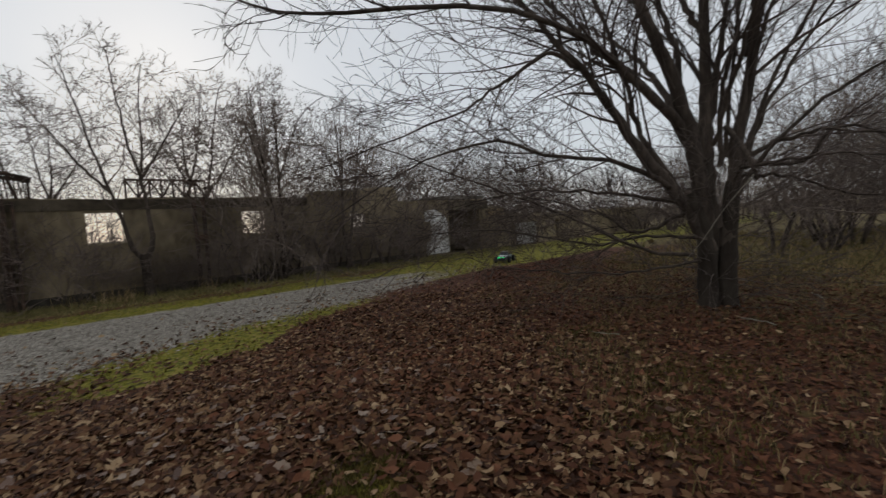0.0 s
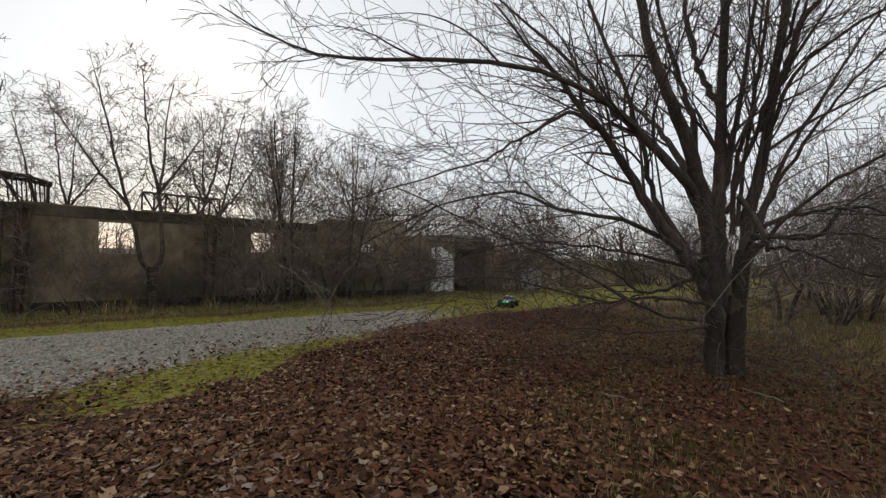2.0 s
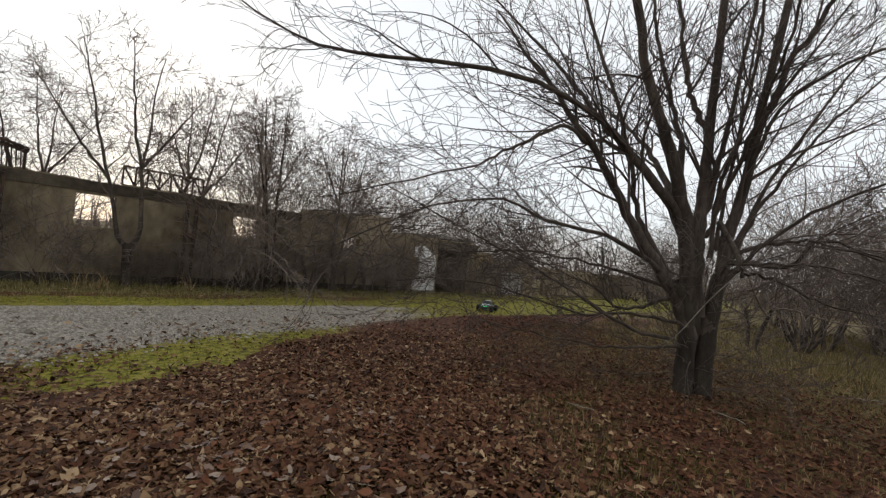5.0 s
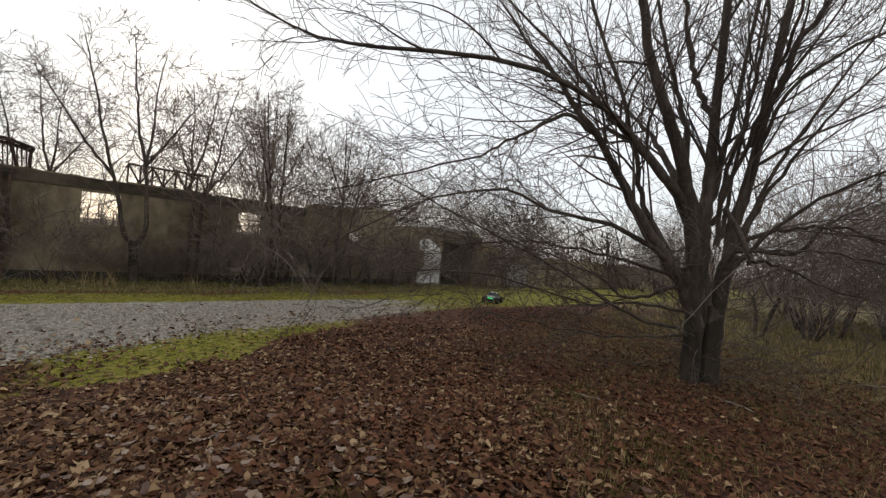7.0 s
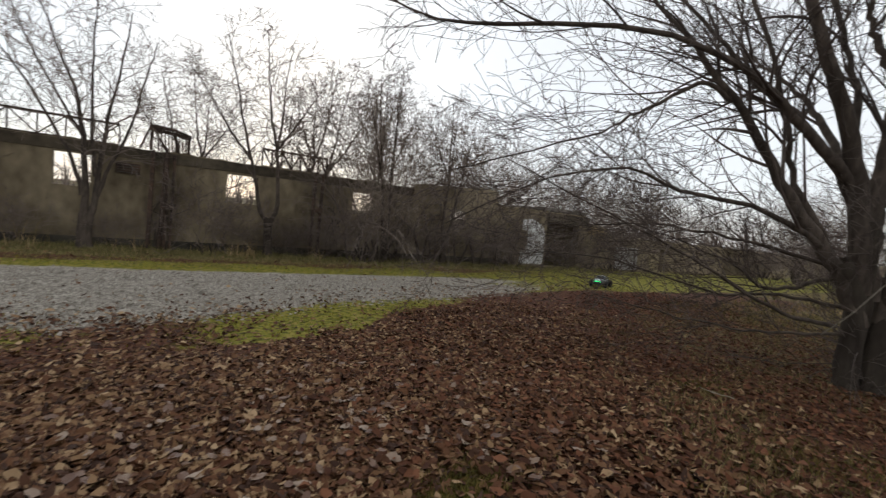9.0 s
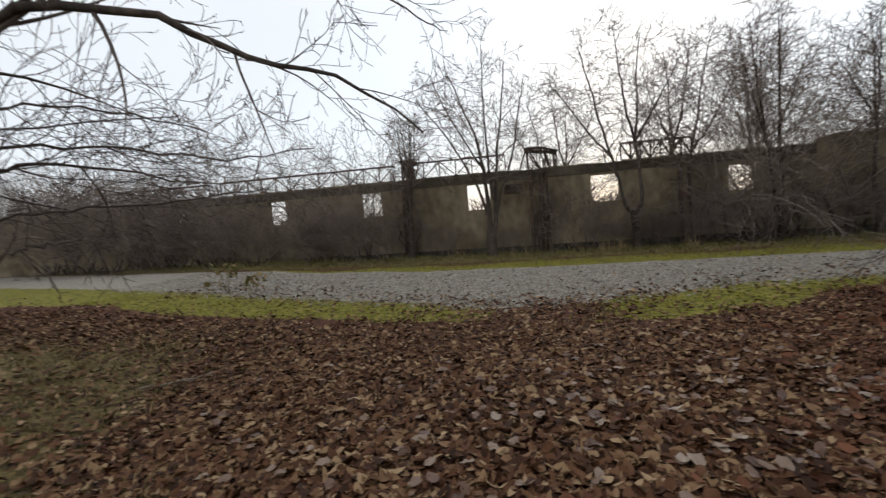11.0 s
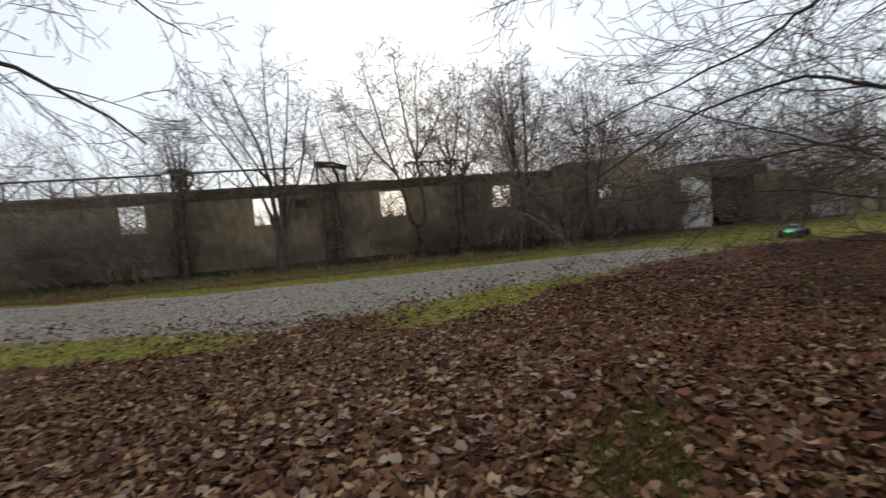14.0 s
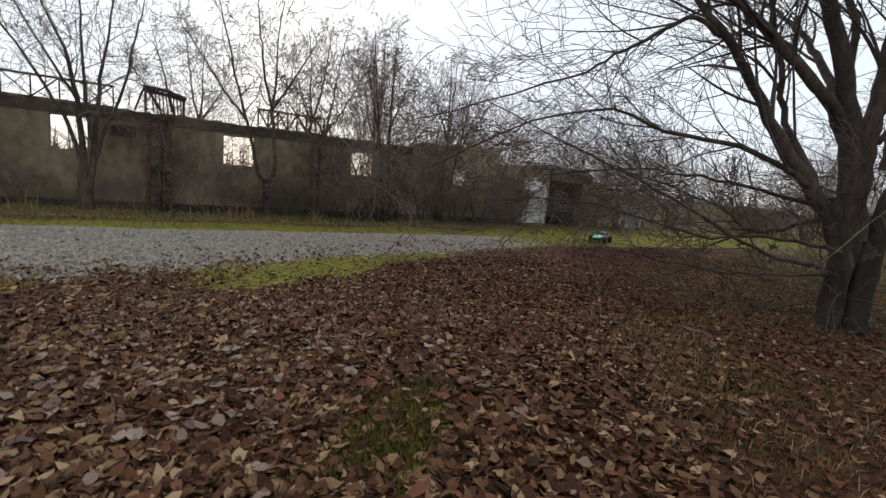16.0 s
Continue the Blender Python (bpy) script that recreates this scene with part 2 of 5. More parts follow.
def tube_arrays(tubes):
    """Rings round many tapered polylines, all at once."""
    groups = {}
    for pts, radii, sides in tubes:
        groups.setdefault((len(pts), sides), []).append((pts, radii))
    V, Q, off = [], [], 0
    for (n, s), items in groups.items():
        P = np.array([[tuple(p) for p in it[0]] for it in items], dtype=np.float64)
        R = np.array([it[1] for it in items], dtype=np.float64)
        t = np.gradient(P, axis=1)
        t /= np.linalg.norm(t, axis=2, keepdims=True) + 1e-9
        mean = t.mean(axis=1)
        ref = np.where(np.abs(mean[:, 2:3]) > 0.8, np.array([[1.0, 0, 0]]), np.array([[0, 0, 1.0]]))[:, None, :]
        u = np.cross(t, ref)
        u /= np.linalg.norm(u, axis=2, keepdims=True) + 1e-9
        v = np.cross(t, u)
        a = np.arange(s) * 2 * np.pi / s
        ring = P[:, :, None, :] + R[:, :, None, None] * (np.cos(a)[None, None, :, None] * u[:, :, None, :] + np.sin(a)[None, None, :, None] * v[:, :, None, :])
        m = len(items)
        base = off + (np.arange(m) * n * s)[:, None, None] + (np.arange(n - 1) * s)[None, :, None]
        k, k2 = np.arange(s)[None, None, :], ((np.arange(s) + 1) % s)[None, None, :]
        Q.append(np.stack([base + k, base + k2, base + s + k2, base + s + k], axis=-1).reshape(-1, 4))
        V.append(ring.reshape(-1, 3))
        off += m * n * s
    return np.concatenate(V), np.concatenate(Q)


def tube_part(name, tubes, material, parent, label="", origin=(0, 0, 0)):
    V, Q = tube_arrays(tubes)
    ob = new(name, mesh_np(name, V - np.array(origin), quads=Q, material=material))
    ob.parent = parent
    return tagged(ob, label)


def curve_points(ctrl, n):
    """A smooth line through a few control points."""
    P = [Vector(c) for c in ctrl]
    P = [P[0] * 2 - P[1]] + P + [P[-1] * 2 - P[-2]]
    out = []
    spans = len(P) - 3
    for i in range(n):
        x = i / (n - 1) * spans
        k = min(int(x), spans - 1)
        f = x - k
        a, b, c, d = P[k:k + 4]
        out.append(0.5 * ((2 * b) + (c - a) * f + (2 * a - 5 * b + 4 * c - d) * f * f + (3 * b - a - 3 * c + d) * f * f * f))
    return out


def grow(store, rnd, p, d, length, r, level, plan, up, wander, rmin):
    """A branch with its branches. plan: for each level below, (children, shortest ratio, longest ratio, least angle, most angle)."""
    n = 8 if r > 0.012 else 6 if plan else 4
    pts, radii = [p.copy()], [r]
    d = d.normalized()
    bend = Vector((rnd.gauss(0, 1), rnd.gauss(0, 1), rnd.gauss(0, 1))) * wander * 0.3
    for i in range(n):
        bend = bend * 0.75 + Vector((rnd.gauss(0, 1), rnd.gauss(0, 1), rnd.gauss(0, 1))) * wander * 0.28
        d = (d + bend * (6 / n) + Vector((0, 0, up * 6 / n))).normalized()
        p = p + d * (length / n)
        pts.append(p.copy())
        radii.append(max(rmin, r * (1 - 0.85 * (i + 1) / n)))
    store.setdefault(level, []).append((pts, radii, 7 if r > 0.05 else 5 if r > 0.015 else 3))
    branch_out(store, rnd, pts, radii, length, level, plan, up, wander, rmin, 0.15)


def branch_out(store, rnd, pts, radii, length, level, plan, up, wander, rmin, bare):
    if not plan:
        return
    count, r_lo, r_hi, a_lo, a_hi = plan[0]
    n = len(pts) - 1
    turn = rnd.uniform(0, 6.283)
    for j in range(count):
        t = bare + (0.98 - bare) * (j + rnd.random()) / count
        x = min(t * n, n - 1e-4)
        k = int(x)
        q = pts[k].lerp(pts[k + 1], x - k)
        axis = (pts[k + 1] - pts[k]).normalized()
        side = axis.cross(Vector((0.3, 0.2, 1.0))).normalized()
        turn += 2.4 + rnd.gauss(0, 0.4)
        side = side * math.cos(turn) + axis.cross(side) * math.sin(turn)
        ang = radians(rnd.uniform(a_lo, a_hi))
        dd = axis * math.cos(ang) + side * math.sin(ang)
        rr = max(rmin, min(rnd.uniform(0.012, 0.03), (radii[k] * (1 - x + k) + radii[k + 1] * (x - k)) * rnd.uniform(0.4, 0.62)))
        grow(store, rnd, q, dd, length * rnd.uniform(r_lo, r_hi) * (1.1 - 0.5 * t), rr, level + 1, plan[1:], up, wander, rmin)


# ---- ground: one sheet to the horizon ----
LEAF_EDGE = ((-40, -9, -6.8, -4, -1.4, 0, 1, 2.4, 3.3, 5.8, 8, 11, 15, 40), (9.5, 7.6, 6.7, 6.3, 5.5, 5.15, 5.35, 5.75, 6.9, 7.7, 8.6, 9.2, 9.2, 9.2))
ROAD_NEAR = ((-60, -16, -8, -4, -1, 0.5, 2.4, 6.5, 10, 15, 40), (22, 11.2, 9.0, 7.9, 6.7, 6.9, 7.9, 8.6, 9.3, 9.6, 9.6))
ROAD_FAR = ((-60, -16, -12, -7, -3, 0, 40), (24, 14.0, 12.9, 11.9, 11.4, 11.2, 11.0))


def smooth_step(x, a, b):
    t = np.clip((x - a) / (b - a), 0, 1)
    return t * t * (3 - 2 * t)


def height(x, y):
    x, y = np.asarray(x, float), np.asarray(y, float)
    z = 0.04 + 0.36 * np.exp(-(((x - 1.6) / 4.0) ** 2 + ((y - 1.8) / 3.0) ** 2))
    z = z + 0.17 * smooth_step(-x, 3, 12) * smooth_step(y, 3, 9)
    z = z - 0.06 * smooth_step(y, 12.5, 15.0) * smooth_step(x, -4, 0)
    z = z + 0.05 * np.exp(-((y - 12.4) / 0.9) ** 2)
    z = z + 0.022 * np.sin(x * 1.7 + 0.6 * np.sin(y * 1.3)) * np.sin(y * 1.9 + 0.8) * (1 - 0.6 * np.exp(-((y - 9.5) / 1.4) ** 2))
    z = z + 0.6 * smooth_step(x, 14, 26) * smooth_step(-y, -4, 6)
    return z


def ground_sheet():
    far = [24, 29, 36, 46, 60, 80, 110, 160, 240, 400, 700, 1200, 2500]
    xs = np.concatenate([[-v for v in reversed(far)], np.arange(-20, 22.01, 0.2), far])
    ys = np.concatenate([[-v for v in reversed(far[3:])], np.arange(-34, -6, 2.0), np.arange(-6, 19.01, 0.16), far[:]])
    X, Y = np.meshgrid(xs, ys)
    Z = height(X, Y)
    nx, ny = len(xs), len(ys)
    i = (np.arange(ny - 1)[:, None] * nx + np.arange(nx - 1)[None, :]).ravel()
    me = mesh_np("ground", np.stack([X, Y, Z], -1).reshape(-1, 3), quads=np.stack([i, i + 1, i + nx + 1, i + nx], -1), material=GROUND)
    x, y = X.ravel(), Y.ravel()
    near, farr, edge = np.interp(x, *ROAD_NEAR), np.interp(x, *ROAD_FAR), np.interp(x, *LEAF_EDGE)
    gravel = smooth_step(y, near - 0.9, near + 0.7) * (1 - smooth_step(y, farr - 0.45, farr + 0.45))
    gravel = gravel * (1 - 0.7 * smooth_step(x, 5.5, 11.5)) * (1 - 0.35 * np.exp(-((y - (near + farr) / 2) / 0.35) ** 2) * smooth_step(np.sin(x * 0.9) + np.sin(x * 2.3 + 1), -0.2, 1.2))
    moss = smooth_step(y, edge - 0.25, edge + 0.35) * (1 - smooth_step(y, 11.7, 12.7 + 0.3 * np.sin(x * 1.3)))
    gap = np.exp(-((x + 0.4) / 1.3) ** 2) * (1 - smooth_step(y, 7.5, 9))
    moss = np.clip(moss * (1 - 0.7 * gap), 0, 1)
    moss = moss * (1 - 0.7 * smooth_step(x, 4.0, 6.5) * (1 - smooth_step(y, 8.5, 9.6)))
    moss = np.maximum(moss, 0.8 * smooth_step(x, 9, 14) * smooth_step(y, 8.3, 9.4) * (1 - smooth_step(y, 14.5, 15.5)))
    scrub = np.maximum(smooth_step(x - 0.95 * y, 1.4, 3.4) * (0.38 + 0.25 * smooth_step(x, 5, 10)) * (1 - smooth_step(y, 5, 8)), smooth_step(-x - 0.45 * y, 1.3, 3.2) * (1 - smooth_step(y, 4.5, 6.5)) * 0.9)
    scrub = np.maximum(scrub, smooth_step(y, 12.2, 13.5) * 0.75)
    moss = np.maximum(moss, 0.95 * np.exp(-(((x - 1.12 - 0.6 * (y - 1.6)) / 0.4) ** 2 + ((y - 1.6) / 0.46) ** 2)))
    scrub = np.maximum(scrub, smooth_step(np.hypot(x, y), 16, 26))
    for name, a in (("gravel_cover", gravel), ("moss_cover", moss), ("scrub_cover", scrub)):
        at = me.attributes.new(name, "FLOAT", "POINT")
        at.data.foreach_set("value", a.astype(np.float32))
    return tagged(new("ground", me), "brown woodland ground with a gravel track and mossy verges", "ground", kind="structure")


ground_sheet()

# ---- the ruined shed wall ----
WALL_Y, WALL_T, WALL_TOP = 15.80, 0.28, 2.86


def pierced(name, xs, zs, y0, y1, holes, material, parent=None, top=None):
    """A thick wall with openings through it, as one skin. holes: (x0, x1, z0, z1); top(x): the crest's height."""
    xs = sorted(set([round(v, 3) for v in xs] + [round(v, 3) for h in holes for v in h[:2]]))
    zs = sorted(set([round(v, 3) for v in zs] + [round(v, 3) for h in holes for v in h[2:]]))
    bm = bmesh.new()
    cache = {}

    def vert(i, j, side):
        key = (i, j, side)
        if key not in cache:
            z = zs[j]
            if top and j == len(zs) - 1:
                z = top(xs[i])
            cache[key] = bm.verts.new((xs[i], y0 if side == 0 else y1, z))
        return cache[key]

    def solid(i, j):
        if i < 0 or j < 0 or i >= len(xs) - 1 or j >= len(zs) - 1:
            return False
        cx, cz = (xs[i] + xs[i + 1]) / 2, (zs[j] + zs[j + 1]) / 2
        return not any(h[0] < cx < h[1] and h[2] < cz < h[3] for h in holes)

    for i in range(len(xs) - 1):
        for j in range(len(zs) - 1):
            if not solid(i, j):
                continue
            c = [(i, j), (i + 1, j), (i + 1, j + 1), (i, j + 1)]
            bm.faces.new([vert(a, b, 0) for a, b in c])
            bm.faces.new([vert(a, b, 1) for a, b in reversed(c)])
            for (di, dj), (p, q) in (((0, -1), (0, 1)), ((1, 0), (1, 2)), ((0, 1), (2, 3)), ((-1, 0), (3, 0))):
                if not solid(i + di, j + dj):
                    a, b = c[p], c[q]
                    bm.faces.new([vert(*b, 0), vert(*a, 0), vert(*a, 1), vert(*b, 1)])
    me = bpy.data.meshes.new(name)
    bm.to_mesh(me)
    bm.free()
    me.materials.append(material)
    ob = new(name, me)
    ob.parent = parent
    return ob


windows = [(-14.6, -13.85, 1.62, 2.46), (-10.35, -9.6, 1.62, 2.5), (-6.56, -5.75, 1.64, 2.5), (-2.6, -1.78, 1.6, 2.49), (1.61, 2.52, 1.57, 2.46), (5.8, 6.7, 1.6, 2.4), (10.1, 11.0, 1.36, 2.15)]
gateway = (15.64, 17.95, 0.0, 2.15)


def crest(x):
    """The broken upper edge of the wall: a low run, a higher gable end, then the porch."""
    z = WALL_TOP + 0.02 * math.sin(x * 2.3) + 0.015 * math.sin(x * 5.1) + 0.012 * math.sin(x * 13.7 + 1.0)
    if 8.3 < x < 12.5:
        z += 0.16 + 0.27 * (x - 8.3) / 4.2
    elif x >= 12.5:
        z -= 0.22
    return z


wall = pierced("wall_north", list(np.arange(-24.0, 18.61, 0.15)), [-0.3, 0.5, 1.1, WALL_TOP], WALL_Y, WALL_Y + WALL_T, windows + [gateway], PLASTER, top=crest)
tagged(wall, "long roofless shed wall in brown stained plaster with empty windows", "wall", kind="structure")

# the darker ring beam over the empty windows, in cast lengths
for x0, x1 in ((-23.9, -18.0), (-18.0, -12.2), (-12.2, -6.4), (-6.4, -0.6), (-0.6, 5.2), (5.2, 8.25)):
    bm = bmesh.new()
    box(bm, (x0 + 0.004, WALL_Y - 0.028, 2.53), (x1 - 0.004, WALL_Y - 0.004, WALL_TOP - 0.03))
    part("ring_beam", bm, BEAM, wall, bevel=0.006)

# whitewashed pier with a broken top and a notch on its side, and the bay next to it, closed in to stay dark
bm = bmesh.new()
outline = [(14.1, 0.08), (15.56, 0.08), (15.58, 0.8), (15.55, 1.5), (15.42, 1.8), (15.2, 2.0), (14.95, 2.08), (14.7, 2.2), (14.35, 2.17), (14.1, 2.1), (14.12, 1.66), (14.46, 1.62), (14.5, 1.2), (14.42, 0.72), (14.15, 0.66)]
face = bm.faces.new([bm.verts.new((x, WALL_Y - 0.004, z)) for x, z in outline])
out = bmesh.ops.extrude_face_region(bm, geom=[face])
bmesh.ops.translate(bm, vec=(0, -0.05, 0), verts=[v for v in out["geom"] if isinstance(v, bmesh.types.BMVert)])
bmesh.ops.recalc_face_normals(bm, faces=bm.faces[:])
part("lintel", boxed((15.62, WALL_Y - 0.05, 2.15), (18.6, WALL_Y - 0.004, 2.6), 0.01), BEAM, wall)
pier = part("whitewash_panel", bm, WHITEWASH, wall, "flaking whitewashed pier")
# a thin dark plate paints the slot's shaded depth
part("slot", boxed((15.2, WALL_Y - 0.06, 1.02), (15.3, WALL_Y - 0.056, 1.2)), PAINTED_SHADE, pier)
# walls and slab added behind the gateway to block the sky light
for name, lo, hi in (("wall_bay_west", (15.8, 16.09, -0.2), (16.0, 20.0, 2.7)), ("wall_bay_east", (18.4, 16.09, -0.2), (18.6, 20.0, 2.7)), ("wall_bay_back", (15.8, 20.0, -0.2), (18.6, 20.2, 2.7))):
    tagged(part(name, boxed(lo, hi, 0.01), PLASTER, None), "added brown plaster wall that keeps the bay dark", "wall", kind="structure")
tagged(part("ceiling", boxed((15.7, 16.09, 2.705), (18.7, 20.3, 2.86), 0.01), CONCRETE, None), "added concrete slab that keeps the bay dark", "ceiling", kind="structure")
low = pierced("wall_low", list(np.arange(18.62, 40.1, 0.6)), [-0.3, 0.6, 1.7], WALL_Y, WALL_Y + 0.25, [(20.4, 20.9, 0.9, 1.35), (24.2, 25.6, -0.3, 1.3)], PLASTER, top=lambda x: 2.25 - 0.45 * float(smooth_step(x, 19.6, 21.0)) + 0.05 * math.sin(x * 3))
tagged(low, "crumbling low wall in brown plaster", "wall", kind="structure")
bm = bmesh.new()
box(bm, (21.0, WALL_Y - 0.06, 0.0), (23.0, WALL_Y - 0.004, 1.25))
part("render_panel", bm, PALE, low, "pale grey render panel", bevel=0.01)
bm = bmesh.new()
box(bm, (18.66, WALL_Y - 0.05, 1.75), (20.0, WALL_Y - 0.004, 2.15))
part("render_panel", bm, DRYBLADE, low, "ochre patch of render", bevel=0.01)


# ---- rusted roof steel on the wall ----
def lattice_girder(x0, x1, z0, z1, y, bay, label):
    g = empty("roof_girder", ((x0 + x1) / 2, y, z0), label, "girder", "girders on the wall")
    def lo(v):
        return Vector(v) - g.location
    bm = bmesh.new()
    bar(bm, lo((x0, y, z1)), lo((x1, y, z1)), 0.08 if bay < 0.4 else 0.055, 0.06)
    part("top_chord", bm, RUST, g, bevel=0.006)
    bm = bmesh.new()
    bar(bm, lo((x0, y, z0 + 0.02)), lo((x1, y, z0 + 0.02)), 0.05, 0.05)
    part("bottom_chord", bm, RUST, g, bevel=0.006)
    n = max(2, round((x1 - x0) / bay))
    for i in range(n + 1):
        x = x0 + (x1 - x0) * i / n
        bm = bmesh.new()
        bar(bm, lo((x, y, z0 + 0.03)), lo((x, y, z1)), 0.045 if bay < 0.4 else 0.032)
        part("strut", bm, RUST, g)
        if i < n:
            xn = x0 + (x1 - x0) * (i + 1) / n
            bm = bmesh.new()
            a, b = ((x, z0 + 0.03), (xn, z1)) if i % 2 else ((x, z1), (xn, z0 + 0.03))
            bar(bm, lo((a[0], y, a[1])), lo((b[0], y, b[1])), 0.046 if bay < 0.4 else 0.03)
            part("brace", bm, RUST, g)
    return g


COP = WALL_TOP - 0.01
lattice_girder(-12.4, -5.2, COP, 3.42, 15.93, 0.62, "long rusty lattice girder lying on the wall top")
lattice_girder(-4.7, -1.2, COP, 3.44, 15.93, 0.58, "rusty lattice girder lying on the wall top")
lattice_girder(2.62, 4.78, COP, 3.42, 15.93, 0.3, "short rusty lattice girder end on the wall top")
lattice_girder(-17.8, -12.9, COP, 3.4, 15.93, 0.62, "long rusty lattice girder lying on the wall top")


def truss_end(x0, x1, z0, z1):
    g = empty("truss_end", ((x0 + x1) / 2, 15.94, z0), "boxy rusted truss end standing above the wall", "truss", "truss ends on the wall")
    def lo(*v):
        return Vector(v) - g.location
    for y in (15.70, 16.85):
        bm = bmesh.new()
        bar(bm, lo(x0, y, z1), lo(x1, y, z1), 0.09, 0.07)
        part("top_bar", bm, RUST, g, bevel=0.008)
    for x in (x0, x1):
        bm = bmesh.new()
        bar(bm, lo(x, 15.70, z1), lo(x, 16.85, z1), 0.08, 0.06)
        part("side_bar", bm, RUST, g, bevel=0.008)
        bm = bmesh.new()
        bar(bm, lo(x, 15.94, z0), lo(x, 15.94, z1), 0.06)
        part("post", bm, RUST, g)
        bm = bmesh.new()
        bar(bm, lo(x, 15.94, z0), lo(x, 16.85, z1), 0.05)
        part("brace", bm, RUST, g)
    bm = bmesh.new()
    bar(bm, lo(x0, 15.94, z1), lo((x0 + x1) / 2, 15.94, z0), 0.09)
    part("brace", bm, RUST, g)
    bm = bmesh.new()
    bar(bm, lo(x1, 15.94, z1), lo((x0 + x1) / 2, 15.94, z0), 0.09)
    part("brace", bm, RUST, g)
    for i in range(1, 7):
        x = x0 + (x1 - x0) * i / 7
        bm = bmesh.new()
        bar(bm, lo(x, 15.72, z1), lo(x, 16.5, z0 + 0.05), 0.035)
        part("rafter", bm, RUST, g)
    for i in range(1, 5):
        y = 15.7 + 1.15 * i / 5
        bm = bmesh.new()
        bar(bm, lo(x0, y, z1), lo(x1, y, z1), 0.04)
        part("purlin", bm, RUST, g)
    bm = bmesh.new()
    box(bm, lo(x0 - 0.05, 15.68, z1 + 0.04), lo(x1 + 0.05, 16.9, z1 + 0.06))
    part("sheet", bm, RUST, g)
    return g


def leaning_truss(x0, x1, z0, z1):
    """The boxy roof end over the posts: a sagging top, slats hanging in it and a stay leaning on its side."""
    g = empty("truss_end", ((x0 + x1) / 2, 15.94, z0), "boxy rusted truss end with hanging slats, sagging above the wall", "truss", "truss ends on the wall")
    def lo(*v):
        return Vector(v) - g.location
    def rod(name, a, b, w, h=None, bevel=0.0):
        bm = bmesh.new()
        bar(bm, lo(*a), lo(*b), w, h)
        part(name, bm, RUST, g, bevel=bevel)
    knee, drop = x0 + 0.64, z1 - 0.15
    for y in (15.72, 16.7):
        rod("top_bar", (x0, y, z1), (knee, y, z1 - 0.03), 0.1, 0.09, 0.008)
        rod("top_bar", (knee, y, z1 - 0.05), (x1, y, drop), 0.07, 0.07, 0.008)
        rod("post", (x1 - 0.03, y, z0), (x1 - 0.03, y, drop), 0.05)
    for x, z in ((x0, z1), (knee, z1 - 0.03), (x1, drop)):
        rod("side_bar", (x, 15.72, z), (x, 16.7, z), 0.07, 0.06, 0.006)
    rod("post", (x0 + 0.03, 15.75, z0), (x0 + 0.03, 15.75, z1), 0.07)
    rod("stay", (x0 - 0.24, 15.8, z0), (x0, 15.75, z1), 0.045)
    rod("brace", (x0 + 0.07, 15.76, z1 - 0.04), (x0 + 0.42, 15.76, z0), 0.1, 0.05)
    rod("plate", (knee - 0.06, 15.74, z1 - 0.1), (knee + 0.1, 15.78, z0 + 0.02), 0.2, 0.03)
    for i in range(9):
        x = x0 + 0.16 + i * 0.09
        z = z1 - 0.04 if x < knee else z1 - 0.08 - 0.1 * (x - knee)
        rod("slat", (x, 15.9, z), (x + 0.05, 16.5, z0 + 0.06), 0.028)
    for y in (15.98, 16.25, 16.48):
        rod("purlin", (x0, y, z1 - 0.02), (x1, y, drop), 0.04)
    return g


leaning_truss(-0.46, 0.55, COP, 3.54)
truss_end(-4.92, -4.5, COP, 3.5)


def post_frame(x, posts, bracket, label):
    """Rusty posts in front of the wall, each a little out of plumb, with a bracket. posts: (offset, width, lean, top)."""
    g = empty("post_frame", (x, 15.6, 0.0), label, "post frame", "post frames along the wall")
    for at, w, lean, top in posts:
        bm = bmesh.new()
        bar(bm, (at, 0, -0.2), (at + lean, 0.06, top), w, 0.09)
        part("post", bm, RUST, g, bevel=0.01)
    a, b, z = bracket
    part("bracket", boxed((a, -0.16, z), (b, -0.071, z + 0.16), 0.01), RUST, g)


post_frame(0.0, ((-0.38, 0.1, 0.02, 2.84), (-0.1, 0.06, 0.05, 2.8), (0.02, 0.07, -0.03, 2.84), (0.17, 0.07, 0.0, 2.78)), (-0.12, 0.27, 1.2), "cluster of dark rusted steel posts against the wall")
post_frame(-4.75, ((-0.13, 0.1, 0.02, 2.8), (0.13, 0.09, -0.04, 2.84)), (-0.1, 0.18, 1.5), "pair of dark rusted steel posts against the wall")
post_frame(4.45, ((-0.12, 0.1, 0.0, 2.8), (0.12, 0.1, 0.03, 2.84)), (-0.1, 0.16, 1.5), "pair of dark rusted steel posts against the wall")
# dark strips imitating the shadow line at the foot of the wall
for x0, x1 in ((-24, -16), (-16, -8), (-8, 0), (0, 7), (7, 13.7)):
    part("foot_shade", boxed((x0 + 0.005, WALL_Y - 0.045, -0.25), (x1 - 0.005, WALL_Y - 0.004, 0.24), 0.008), PAINTED_SHADE, wall)
# small louvre beside it
g = empty("wall_vent", (-0.95, WALL_Y - 0.002, 2.24), "small rusty louvred vent in the plaster wall", "vent")
part("frame", boxed((-0.29, -0.04, -0.15), (0.29, -0.0, 0.15), 0.008), RUST, g)
for i in range(4):
    part("slat", boxed((-0.25, -0.055, -0.12 + i * 0.07), (0.25, -0.042, -0.1 + i * 0.07)), CONCRETE, g)


# ---- trees ----
def ground_z(x, y):
    return float(height(x, y))


